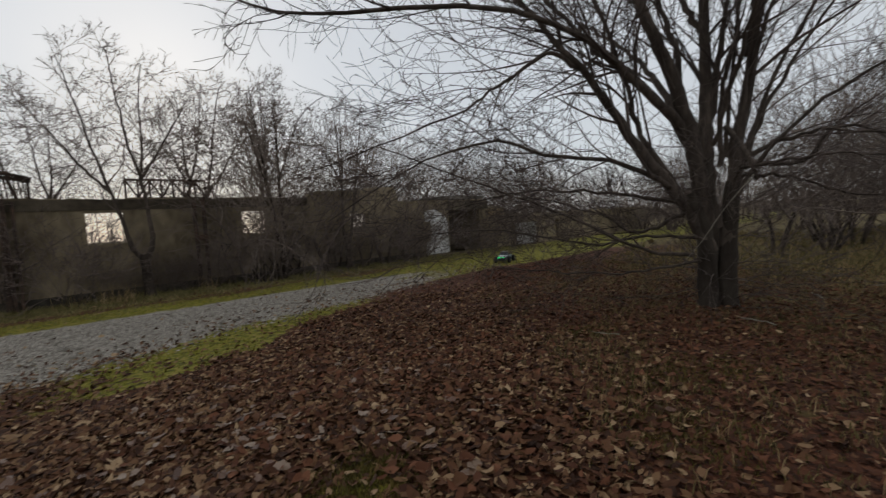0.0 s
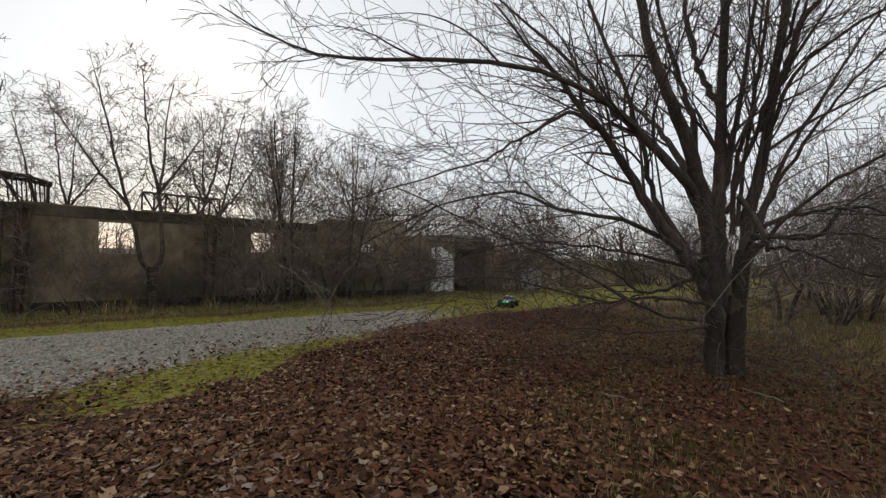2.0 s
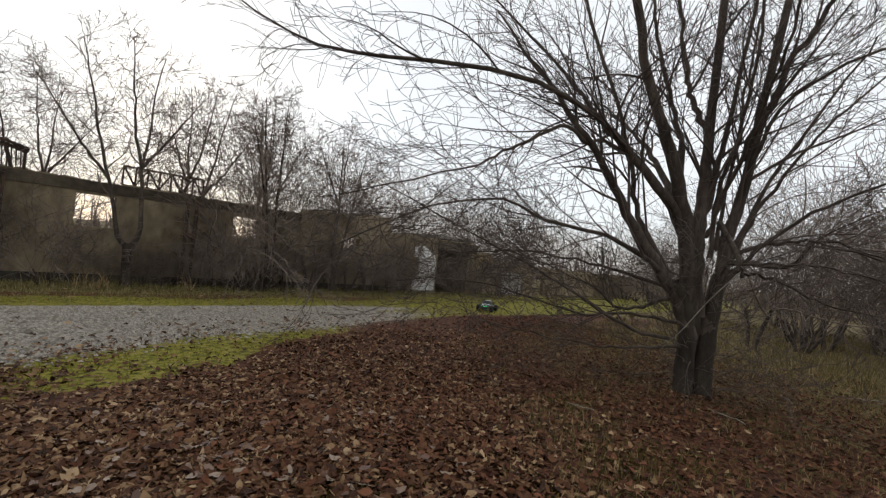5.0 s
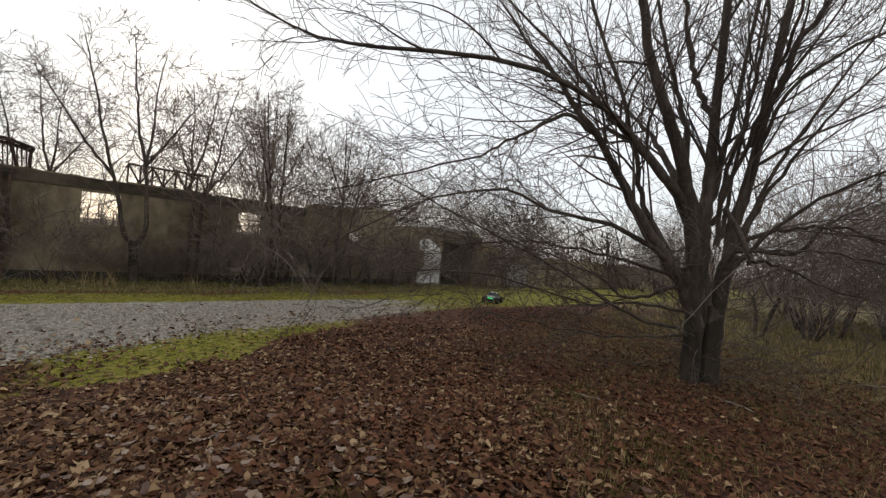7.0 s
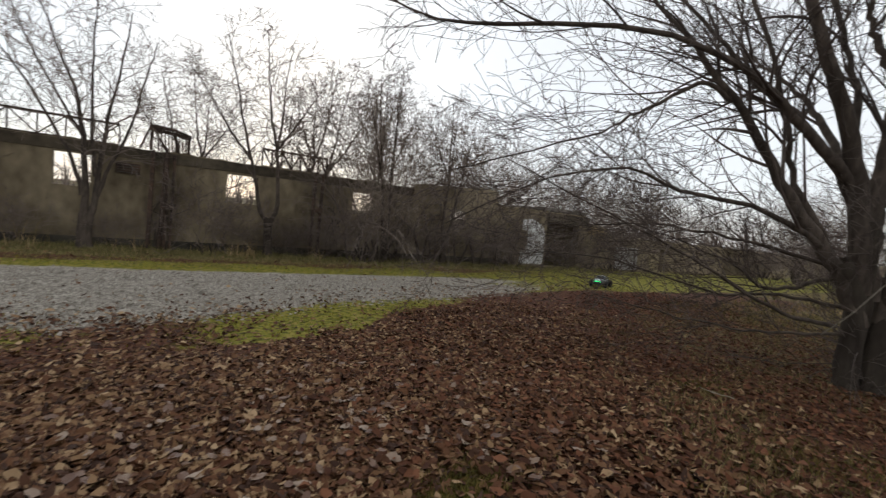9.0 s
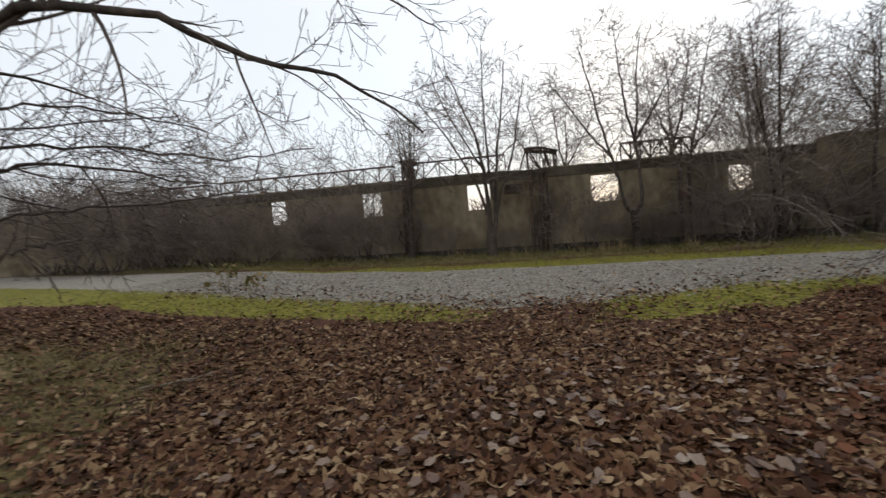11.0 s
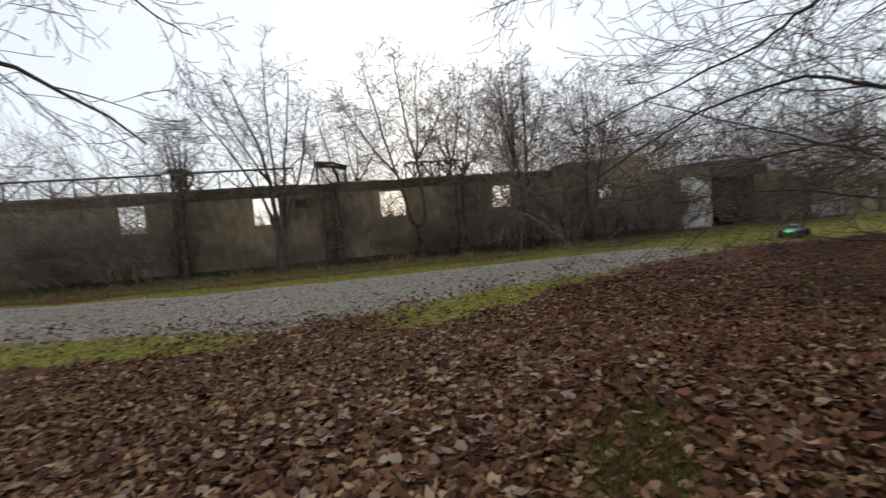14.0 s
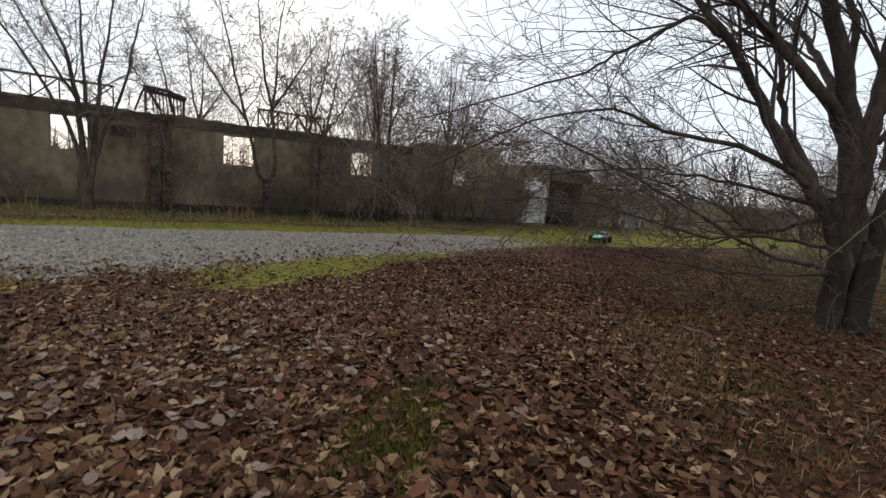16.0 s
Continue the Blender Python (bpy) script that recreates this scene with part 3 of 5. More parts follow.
def limb_tubes(store, ctrl, r0, r1, n, sides, rnd, plan, length, up, wander, bare=0.25, rmin=0.0028, swell=0.0):
    pts = curve_points(ctrl, n)
    pts = [p + Vector((rnd.gauss(0, 1), rnd.gauss(0, 1), rnd.gauss(0, 1))) * 0.014 for p in pts]
    radii = [r0 + (r1 - r0) * (i / (n - 1)) ** 0.75 for i in range(n)]
    if swell:
        radii = [r * (1 + swell * max(0, 1 - i / (n * 0.3)) ** 2) for i, r in enumerate(radii)]
    store.setdefault(0, []).append((pts, radii, sides))
    branch_out(store, rnd, pts, radii, length, 0, plan, up, wander, rmin, bare)


def maple():
    """The big many-stemmed bare tree beside the leaf bank."""
    rnd = random.Random(5)
    base = (8.0, 2.04, 0.0)
    t = empty("tree", base, "big bare many-stemmed tree with a twin dark trunk", "tree")
    trunks = [
        ([(7.87, 2.13, -0.15), (7.85, 2.15, 0.4), (7.85, 2.15, 0.9), (7.78, 2.2, 1.4), (7.6, 2.33, 1.75)], 0.15, 0.115),
        ([(8.1, 1.93, -0.15), (8.08, 1.95, 0.4), (8.1, 1.93, 0.9), (8.12, 1.9, 1.5), (8.16, 1.85, 1.95)], 0.155, 0.11),
        ([(7.98, 2.12, -0.15), (7.96, 2.14, 0.6), (7.93, 2.1, 1.1), (7.86, 2.14, 1.6), (7.76, 2.18, 2.3)], 0.05, 0.15),
    ]
    tubes = []
    for ctrl, r0, r1 in trunks:
        n = 14
        pts = curve_points(ctrl, n)
        tubes.append((pts, [(r0 + (r1 - r0) * i / (n - 1)) * (1 + 0.25 * max(0, 1 - i / 4) ** 2) * (1 + 0.08 * math.sin(i * 2.1 + r0 * 90) + 0.04 * math.sin(i * 5.3)) for i in range(n)], 14))
    tube_part("trunk", tubes, BARK_GREEN, t, "dark twin trunk with algae", base)
    limbs = [
        # control points, base radius, tip radius, children, child length
        ([(7.88, 2.14, 0.9), (7.62, 2.32, 1.7), (6.92, 2.71, 2.18), (6.24, 3.09, 2.36), (5.6, 3.44, 2.45), (4.95, 3.79, 2.63), (4.15, 4.31, 2.43), (3.0, 4.92, 1.69)], 0.055, 0.007, 16, 2.6),
        ([(7.86, 2.14, 0.91), (7.74, 2.25, 1.36), (7.35, 2.51, 2.0), (6.95, 2.76, 2.52), (6.64, 2.95, 2.99), (6.34, 3.13, 3.47), (5.91, 3.34, 3.88), (5.71, 3.64, 4.43), (5.46, 3.96, 4.84), (5.22, 4.42, 5.62)], 0.125, 0.014, 19, 2.6),
        ([(6.1, 3.24, 3.65), (5.75, 3.43, 3.83), (5.08, 3.79, 3.4), (4.55, 4.15, 3.01), (3.06, 5.25, 2.37)], 0.04, 0.007, 19, 2.6),
        ([(7.79, 2.18, 2.07), (7.61, 2.28, 2.69), (7.29, 2.48, 3.03), (6.69, 2.75, 3.48), (6.21, 3.0, 3.88), (5.13, 3.62, 4.32), (3.44, 4.6, 4.23), (2.6, 5.09, 4.17), (1.69, 5.62, 4.59)], 0.1, 0.007, 22, 3.0),
        ([(7.77, 2.26, 2.3), (7.49, 2.51, 3.03), (7.1, 2.95, 3.66), (6.88, 3.38, 4.17), (6.76, 3.74, 4.66), (6.3, 4.36, 5.46), (5.42, 5.8, 7.15)], 0.09, 0.012, 18, 3.0),
        ([(7.86, 2.17, 1.37), (7.7, 2.19, 2.12), (7.61, 2.29, 2.8), (7.35, 2.39, 3.51), (7.08, 2.55, 4.09), (6.82, 2.71, 4.72), (6.39, 2.82, 5.78), (5.96, 3.09, 7.03)], 0.15, 0.05, 12, 2.8),
        ([(7.98, 2.07, 1.27), (7.85, 2.16, 2.2), (7.84, 2.13, 2.88), (7.83, 2.11, 3.39), (7.82, 2.11, 4.11), (7.87, 2.1, 5.1), (7.95, 2.11, 8.07)], 0.13, 0.055, 12, 2.8),
        ([(8.1, 1.95, 0.75), (8.1, 1.92, 1.34), (8.16, 1.85, 1.93), (8.15, 1.76, 2.73), (8.18, 1.65, 3.29), (8.16, 1.57, 3.99), (8.14, 1.46, 4.94), (8.11, 1.18, 6.94)], 0.13, 0.05, 12, 2.8),
        ([(8.13, 1.88, 1.6), (8.18, 1.78, 2.4), (8.14, 1.7, 3.0), (8.06, 1.47, 3.87), (8.04, 1.12, 4.63), (8.36, 0.12, 5.23), (8.78, -0.63, 5.37)], 0.06, 0.012, 9, 2.6),
        ([(8.12, 1.82, 2.19), (8.46, 1.05, 2.18), (8.52, 0.75, 2.57), (8.82, 0.25, 2.46), (9.24, -0.35, 2.15)], 0.045, 0.008, 9, 2.0),
        ([(7.7, 2.28, 0.85), (6.88, 2.64, 1.02), (5.91, 3.13, 1.47), (5.0, 3.56, 1.89), (3.33, 4.29, 2.53)], 0.034, 0.006, 18, 2.2),
        ([(7.63, 2.32, 1.54), (7.25, 2.97, 1.26), (6.96, 3.51, 1.62), (6.04, 4.91, 2.09)], 0.036, 0.007, 18, 2.2),
        ([(7.85, 2.17, 1.1), (7.2, 2.8, 1.2), (6.4, 3.4, 1.15), (5.2, 4.2, 1.45), (4.0, 4.7, 1.4)], 0.03, 0.005, 16, 2.0),
        ([(7.85, 2.17, 0.8), (7.0, 2.8, 0.68), (6.1, 3.5, 0.75), (5.0, 4.0, 0.95)], 0.026, 0.005, 13, 1.8),
        ([(7.75, 2.25, 1.6), (6.9, 3.2, 1.9), (6.0, 4.2, 2.0), (5.2, 5.2, 1.8)], 0.034, 0.006, 14, 2.2),
        ([(8.07, 1.88, 2.01), (8.45, 1.24, 1.97), (8.81, 0.64, 1.68), (9.23, -0.04, 1.58)], 0.035, 0.006, 9, 1.8),
        ([(7.9, 2.1, 1.9), (7.86, 2.1, 2.6), (7.95, 2.05, 3.2), (8.18, 1.98, 4.1), (8.6, 1.88, 5.85), (9.22, 1.84, 8.73)], 0.085, 0.02, 12, 2.8),
        ([(7.61, 2.35, 1.62), (7.4, 2.54, 2.15), (7.21, 2.83, 2.72), (7.14, 2.97, 3.37), (7.02, 3.16, 4.27), (6.89, 3.55, 5.32), (6.7, 4.0, 6.8)], 0.055, 0.025, 13, 2.8),
        ([(7.9, 2.3, 2.4), (8.3, 2.9, 3.6), (8.8, 3.7, 4.6), (9.2, 4.8, 5.6)], 0.09, 0.015, 12, 3.0),
        ([(8.08, 1.93, 1.4), (8.25, 1.6, 2.8), (8.5, 1.0, 4.2), (8.9, 0.3, 5.6)], 0.05, 0.012, 8, 2.6),
        ([(8.08, 1.93, 1.5), (8.5, 1.5, 3.0), (9.1, 0.9, 4.3), (9.9, 0.2, 5.4)], 0.045, 0.012, 8, 2.6),
        ([(8.1, 1.9, 1.6), (8.2, 1.2, 2.6), (8.3, 0.2, 3.3), (8.6, -0.9, 3.6)], 0.04, 0.01, 9, 2.4),
        ([(7.7, 2.0, 2.5), (7.2, 1.5, 3.6), (6.4, 1.0, 4.6), (5.5, 0.5, 5.9)], 0.04, 0.01, 11, 2.6),
        ([(8.17, 1.64, 3.75), (8.21, 1.46, 4.45), (8.23, 1.34, 4.7), (8.24, 1.25, 5.23), (8.27, 1.0, 5.61), (8.32, 0.7, 6.3)], 0.075, 0.03, 8, 2.6),
        ([(8.0, 1.98, 2.2), (7.99, 1.97, 2.99), (7.94, 1.78, 3.9), (7.87, 1.64, 4.59), (7.79, 1.52, 5.37), (7.69, 1.5, 6.0)], 0.042, 0.02, 9, 2.4),
        ([(8.06, 1.92, 2.3), (8.12, 1.9, 3.1), (8.24, 1.8, 4.06), (8.35, 1.79, 4.78), (8.46, 1.75, 5.42), (8.57, 1.69, 6.33)], 0.035, 0.016, 9, 2.4),
        ([(7.83, 2.14, 4.2), (7.85, 2.35, 4.6), (7.8, 2.46, 4.9), (7.74, 2.51, 5.28), (7.61, 2.58, 5.86), (7.48, 2.66, 6.62)], 0.055, 0.025, 8, 2.4),
        ([(7.45, 2.36, 3.2), (7.75, 2.45, 3.9), (7.91, 2.64, 4.47), (7.92, 2.89, 5.27), (7.95, 3.09, 5.95), (7.99, 3.27, 6.85)], 0.055, 0.025, 8, 2.4),
        ([(8.1, 1.88, 1.75), (7.9, 1.7, 2.1), (7.59, 1.48, 2.12), (7.66, 1.06, 2.17), (7.7, 0.68, 2.17), (7.73, 0.33, 2.11), (7.8, -0.3, 1.95)], 0.03, 0.008, 9, 1.6),
        ([(8.12, 1.86, 2.1), (8.22, 1.38, 2.45), (8.26, 1.1, 2.49), (8.29, 0.9, 2.56), (8.31, 0.64, 2.51), (8.33, 0.37, 2.43), (8.4, -0.3, 2.2)], 0.04, 0.01, 9, 1.8),
    ]
    crown = []
    for ctrl, r0, r1, kids, length in limbs:
        store = {}
        limb_tubes(store, ctrl, r0, r1, 22, 9, rnd, [(int(kids * 0.85), 0.5, 1.05, 22, 50), (5, 0.45, 0.85, 20, 46), (4, 0.35, 0.75, 20, 48)], length * 0.92, 0.016, 0.3, bare=0.34 if r0 > 0.06 else 0.25, rmin=0.0037)
        tube_part("limb", store[0], BARK, t, origin=base)
        crown += store.get(1, []) + store.get(2, []) + store.get(3, [])
    tube_part("crown", crown, TWIG, t, "fine reddish-brown bare twigs", base)
    # a snapped limb hanging beside the trunk, and the bare pale end that fell against it
    snapped = [(curve_points([(8.05, 1.9, 2.75), (7.82, 1.83, 2.7), (7.67, 1.61, 2.37), (7.59, 1.49, 2.13), (7.6, 1.45, 1.92)], 12), [0.05 - 0.002 * i for i in range(12)], 8)]
    tube_part("snapped_limb", snapped, BARK, t, origin=base)
    pale = [(curve_points([(7.56, 1.47, 2.0), (7.32, 1.77, 1.55), (7.16, 2.01, 1.12), (6.99, 2.22, 0.81)], 12), [0.0085 - 0.0004 * i for i in range(12)], 6)]
    tube_part("dead_branch", pale, WOODGREY, t, "bare pale dead branch leaning on the trunk", base)
    suckers = {}
    for i in range(80):
        a = rnd.uniform(0, 6.28)
        p = Vector((8.0 + 0.3 * math.cos(a), 2.04 + 0.3 * math.sin(a), rnd.uniform(0.1, 2.2)))
        grow(suckers, rnd, p, Vector((math.cos(a), math.sin(a), rnd.uniform(-0.2, 0.8))), rnd.uniform(0.7, 2.1), 0.009, 1, [(5, 0.35, 0.6, 25, 60), (3, 0.3, 0.6, 25, 60)], 0.03, 0.3, 0.0038)
    tube_part("regrowth", [b for v in suckers.values() for b in v], TWIG, t, "thin shoots round the trunk", base)
    return t


def lean_tree():
    """The smaller tree whose long limb reaches over the track."""
    rnd = random.Random(11)
    base = (-5.15, 2.62, 0.05)
    t = empty("tree", base, "dark leaning bare tree with one long arching limb", "tree")
    limbs = [
        ([(-5.15, 2.62, -0.1), (-5.21, 2.65, 1.13), (-5.31, 2.66, 2.22), (-5.32, 2.71, 3.24), (-5.13, 2.8, 3.99), (-4.95, 2.89, 5.2)], 0.155, 0.045, 10, 2.4),
        ([(-5.23, 2.69, 2.26), (-4.99, 2.74, 2.53), (-4.63, 2.83, 2.98), (-4.22, 2.94, 3.29), (-3.23, 3.16, 3.14), (-2.59, 3.31, 2.82), (-1.95, 3.47, 2.64), (-1.3, 3.61, 2.18)], 0.078, 0.007, 13, 1.7),
        ([(-4.38, 2.95, 3.25), (-4.04, 3.02, 3.52), (-3.72, 3.02, 3.7), (-3.3, 3.1, 4.2)], 0.03, 0.008, 8, 1.6),
        ([(-5.08, 2.67, 0.7), (-5.06, 2.83, 1.08), (-5.15, 2.96, 1.55), (-5.41, 3.04, 1.96), (-5.16, 3.28, 2.51), (-3.84, 3.99, 2.66)], 0.04, 0.006, 12, 1.8),
        ([(-5.21, 2.63, 0.72), (-5.41, 2.58, 1.1), (-5.62, 2.53, 1.44), (-6.1, 2.4, 2.4)], 0.085, 0.02, 8, 1.8),
        ([(-5.27, 2.66, 1.86), (-5.13, 2.97, 2.04), (-4.78, 3.35, 2.19), (-3.63, 4.23, 1.96)], 0.04, 0.006, 14, 1.9),
        ([(-5.28, 2.66, 2.0), (-5.0, 3.1, 2.3), (-4.4, 3.6, 2.35), (-3.4, 4.0, 2.2), (-2.6, 4.3, 2.25)], 0.022, 0.005, 12, 1.7),
        ([(-5.28, 2.66, 2.1), (-4.9, 2.9, 2.55), (-4.1, 3.2, 2.6), (-3.2, 3.5, 2.35)], 0.02, 0.005, 11, 1.6),
        ([(-5.2, 2.7, 1.5), (-4.9, 3.2, 1.75), (-4.2, 3.8, 1.8), (-3.2, 4.4, 1.9)], 0.018, 0.005, 10, 1.5),
        ([(-4.9, 2.75, 1.29), (-4.63, 3.0, 1.44), (-4.3, 3.27, 1.51)], 0.022, 0.006, 5, 0.8),
        ([(-5.22, 2.73, 3.18), (-5.09, 2.96, 3.42), (-4.87, 3.22, 3.72), (-4.7, 3.48, 4.4)], 0.04, 0.01, 9, 1.8),
        ([(-5.13, 2.8, 3.9), (-4.2, 3.6, 4.5), (-2.87, 4.4, 4.3), (-1.71, 4.89, 3.75), (-1.25, 5.02, 3.45)], 0.03, 0.005, 9, 1.5),
    ]
    crown = []
    for i, (ctrl, r0, r1, kids, length) in enumerate(limbs):
        store = {}
        limb_tubes(store, ctrl, r0, r1, 22, 12 if i == 0 else 8, rnd, [(kids, 0.5, 1.1, 24, 58), (5, 0.4, 0.8, 22, 52), (3, 0.22, 0.45, 22, 55)], length * 0.9, 0.006, 0.3, bare=0.45 if i == 0 else 0.25, rmin=0.0032, swell=0.4 if i == 0 else 0)
        tube_part("trunk" if i == 0 else "limb", store[0], BARK, t, origin=base)
        crown += store.get(1, []) + store.get(2, []) + store.get(3, [])
    tube_part("crown", crown, TWIG, t, "fine bare twigs", base)
    return t


maple()
lean_tree()


def shrub_tree(seed, stems, trunk_h, total, r, forks, spread, plan, label, name="tree", up=0.05, wander=0.2, rmin=0.005, tilt=14):
    """A bare small tree: trunk or stems from the ground, a crown of branches and twigs."""
    rnd = random.Random(seed)
    t = empty(name, (0, 0, 0), label, "tree" if name == "tree" else "shrub")
    store, trunk = {}, []
    for s in range(stems):
        a = 6.283 * (s + rnd.random() * 0.6) / stems
        lean = radians(rnd.uniform(0.4, 1.0) * tilt) if stems > 1 else radians(2)
        d = Vector((math.sin(lean) * math.cos(a), math.sin(lean) * math.sin(a), math.cos(lean)))
        p0 = Vector((0.11 * math.cos(a), 0.11 * math.sin(a), -0.1)) if stems > 1 else Vector((0, 0, -0.1))
        rs = r * rnd.uniform(0.75, 1.0)
        h = trunk_h * rnd.uniform(0.75, 1.25)
        pts = curve_points([p0, p0 + d * h * 0.5 + Vector((rnd.gauss(0, 0.05), rnd.gauss(0, 0.05), 0)), p0 + d * h], 7)
        trunk.append((pts, [rs * (1.25 - 0.4 * i / 6) for i in range(7)], 8))
        for f in range(forks):
            b = 6.283 * (f + rnd.random() * 0.5) / forks
            ang = radians(rnd.uniform(0.3, 1.0) * spread)
            dd = (d * math.cos(ang) + Vector((math.cos(b), math.sin(b), 0.0)) * math.sin(ang)).normalized()
            start = pts[-1] if f < 2 else pts[-1 - rnd.randint(0, 1)]
            grow(store, rnd, start, dd, (total - trunk_h) * rnd.uniform(0.7, 1.05), rs * 0.5, 1, plan, up, wander, rmin)
    tube_part("trunk", trunk, BARK, t)
    tube_part("crown", [b for v in store.values() for b in v], SHRUB, t)
    return t


LIGHT = [(7, 0.38, 0.75, 26, 58), (4, 0.38, 0.75, 26, 58)]


def wall_tree(seed, base, trunk, limbs, label):
    """A bare tree by the wall, with its own fork, limbs and twigs."""
    rnd = random.Random(seed)
    t = empty("tree", base, label, "tree")
    n = 8
    pts = curve_points(trunk[0], n)
    tube_part("trunk", [(pts, [(trunk[1] + (trunk[2] - trunk[1]) * i / (n - 1)) * (1 + 0.3 * max(0, 1 - i / 3) ** 2 + 0.05 * math.sin(i * 2.3)) for i in range(n)], 10)], BARK, t, origin=base)
    crown = []
    for ctrl, r0, r1, kids, length in limbs:
        store = {}
        limb_tubes(store, ctrl, r0, r1, 16, 8, rnd, [(kids, 0.4, 0.9, 32, 68), (6, 0.4, 0.8, 28, 60), (4, 0.35, 0.7, 25, 60)], length, 0.012, 0.32, bare=0.3, rmin=0.0058)
        tube_part("limb", store[0], BARK, t, origin=base)
        crown += store.get(1, []) + store.get(2, []) + store.get(3, [])
    tube_part("crown", crown, SHRUB, t, origin=base)
    return t


A = wall_tree(21, (-1.75, 15.1, ground_z(-1.75, 15.1)), ([(-1.75, 15.1, -0.1), (-1.77, 15.1, 0.45), (-1.74, 15.1, 0.95)], 0.17, 0.17), [
    ([(-1.79, 15.1, 0.75), (-1.79, 15.05, 1.72), (-1.88, 14.95, 2.87), (-2.03, 14.9, 3.88), (-2.31, 14.8, 4.63), (-2.8, 14.7, 6.0)], 0.1, 0.014, 13, 2.6),
    ([(-1.7, 15.1, 0.75), (-1.59, 15.1, 1.2), (-1.49, 15.15, 2.4), (-1.4, 15.2, 3.5), (-1.24, 15.3, 4.62), (-1.0, 15.4, 6.4)], 0.105, 0.014, 13, 2.6),
    ([(-1.68, 15.1, 0.85), (-1.4, 15.2, 1.9), (-0.95, 15.3, 3.2), (-0.6, 15.4, 4.9), (-0.4, 15.5, 5.8)], 0.065, 0.012, 10, 2.2),
    ([(-1.82, 15.05, 1.4), (-2.3, 14.9, 2.8), (-3.1, 14.7, 4.2), (-3.9, 14.6, 5.3)], 0.06, 0.01, 12, 2.4),
    ([(-1.6, 15.1, 1.9), (-1.72, 14.8, 3.6), (-1.7, 14.6, 5.2), (-1.65, 14.5, 6.7)], 0.05, 0.01, 8, 2.3),
    ([(-1.9, 14.95, 2.9), (-2.5, 14.9, 4.0), (-3.2, 15.0, 5.4), (-3.5, 15.1, 6.3)], 0.04, 0.008, 7, 2.0),
], "bare vase-shaped tree with a stout forking trunk by the wall")
B = wall_tree(22, (2.82, 15.0, ground_z(2.82, 15.0)), ([(2.83, 15.0, -0.1), (2.8, 15.0, 0.6), (2.77, 15.0, 1.2)], 0.125, 0.13), [
    ([(2.77, 15.0, 1.05), (2.5, 15.0, 1.42), (2.35, 15.0, 2.31), (2.12, 15.0, 3.02), (1.85, 15.0, 4.03), (1.71, 15.0, 4.73), (1.5, 15.0, 5.6), (1.3, 15.0, 6.4)], 0.075, 0.012, 15, 2.3),
    ([(2.79, 15.0, 1.05), (3.0, 15.0, 1.52), (2.96, 15.0, 2.6), (2.88, 15.0, 3.47), (2.99, 15.0, 4.26), (2.98, 15.0, 5.16), (3.16, 15.0, 6.6)], 0.085, 0.012, 16, 2.3),
    ([(2.9, 15.0, 3.4), (3.25, 15.0, 3.95), (3.75, 14.9, 4.8), (4.2, 14.8, 5.7)], 0.05, 0.01, 12, 2.2),
    ([(2.15, 15.0, 2.95), (1.5, 14.9, 3.7), (0.9, 14.8, 4.6), (0.4, 14.8, 5.3)], 0.045, 0.009, 11, 2.1),
    ([(2.89, 15.0, 3.3), (2.6, 14.85, 4.4), (2.45, 14.75, 5.6), (2.3, 14.7, 6.8)], 0.05, 0.01, 12, 2.2),
], "bare tree with a single trunk forking in two by the wall")
C = shrub_tree(23, 6, 0.8, 5.6, 0.045, 2, 46, LIGHT, "dense bare brown shrub", "shrub", up=0.035, wander=0.34, tilt=30, rmin=0.006)
D = shrub_tree(24, 9, 0.4, 2.4, 0.022, 2, 45, LIGHT, "low tangled bare bush", "shrub", up=0.02, wander=0.32, tilt=46, rmin=0.006)
E2 = shrub_tree(25, 2, 1.6, 6.3, 0.065, 4, 68, [(8, 0.42, 0.8, 32, 68), (6, 0.38, 0.75, 28, 60)], "tall thin bare scrub tree", tilt=18, wander=0.4, up=0.012, rmin=0.006)


def plant(src, x, y, s=1.0, turn=0.0, dz=0.0, group=""):
    ob = copy_thing(src, pose(x, y, ground_z(x, y) + dz, 0, 0, turn))
    ob.scale = (s, s, s)
    if group:
        tagged(ob, group=group)
    return ob


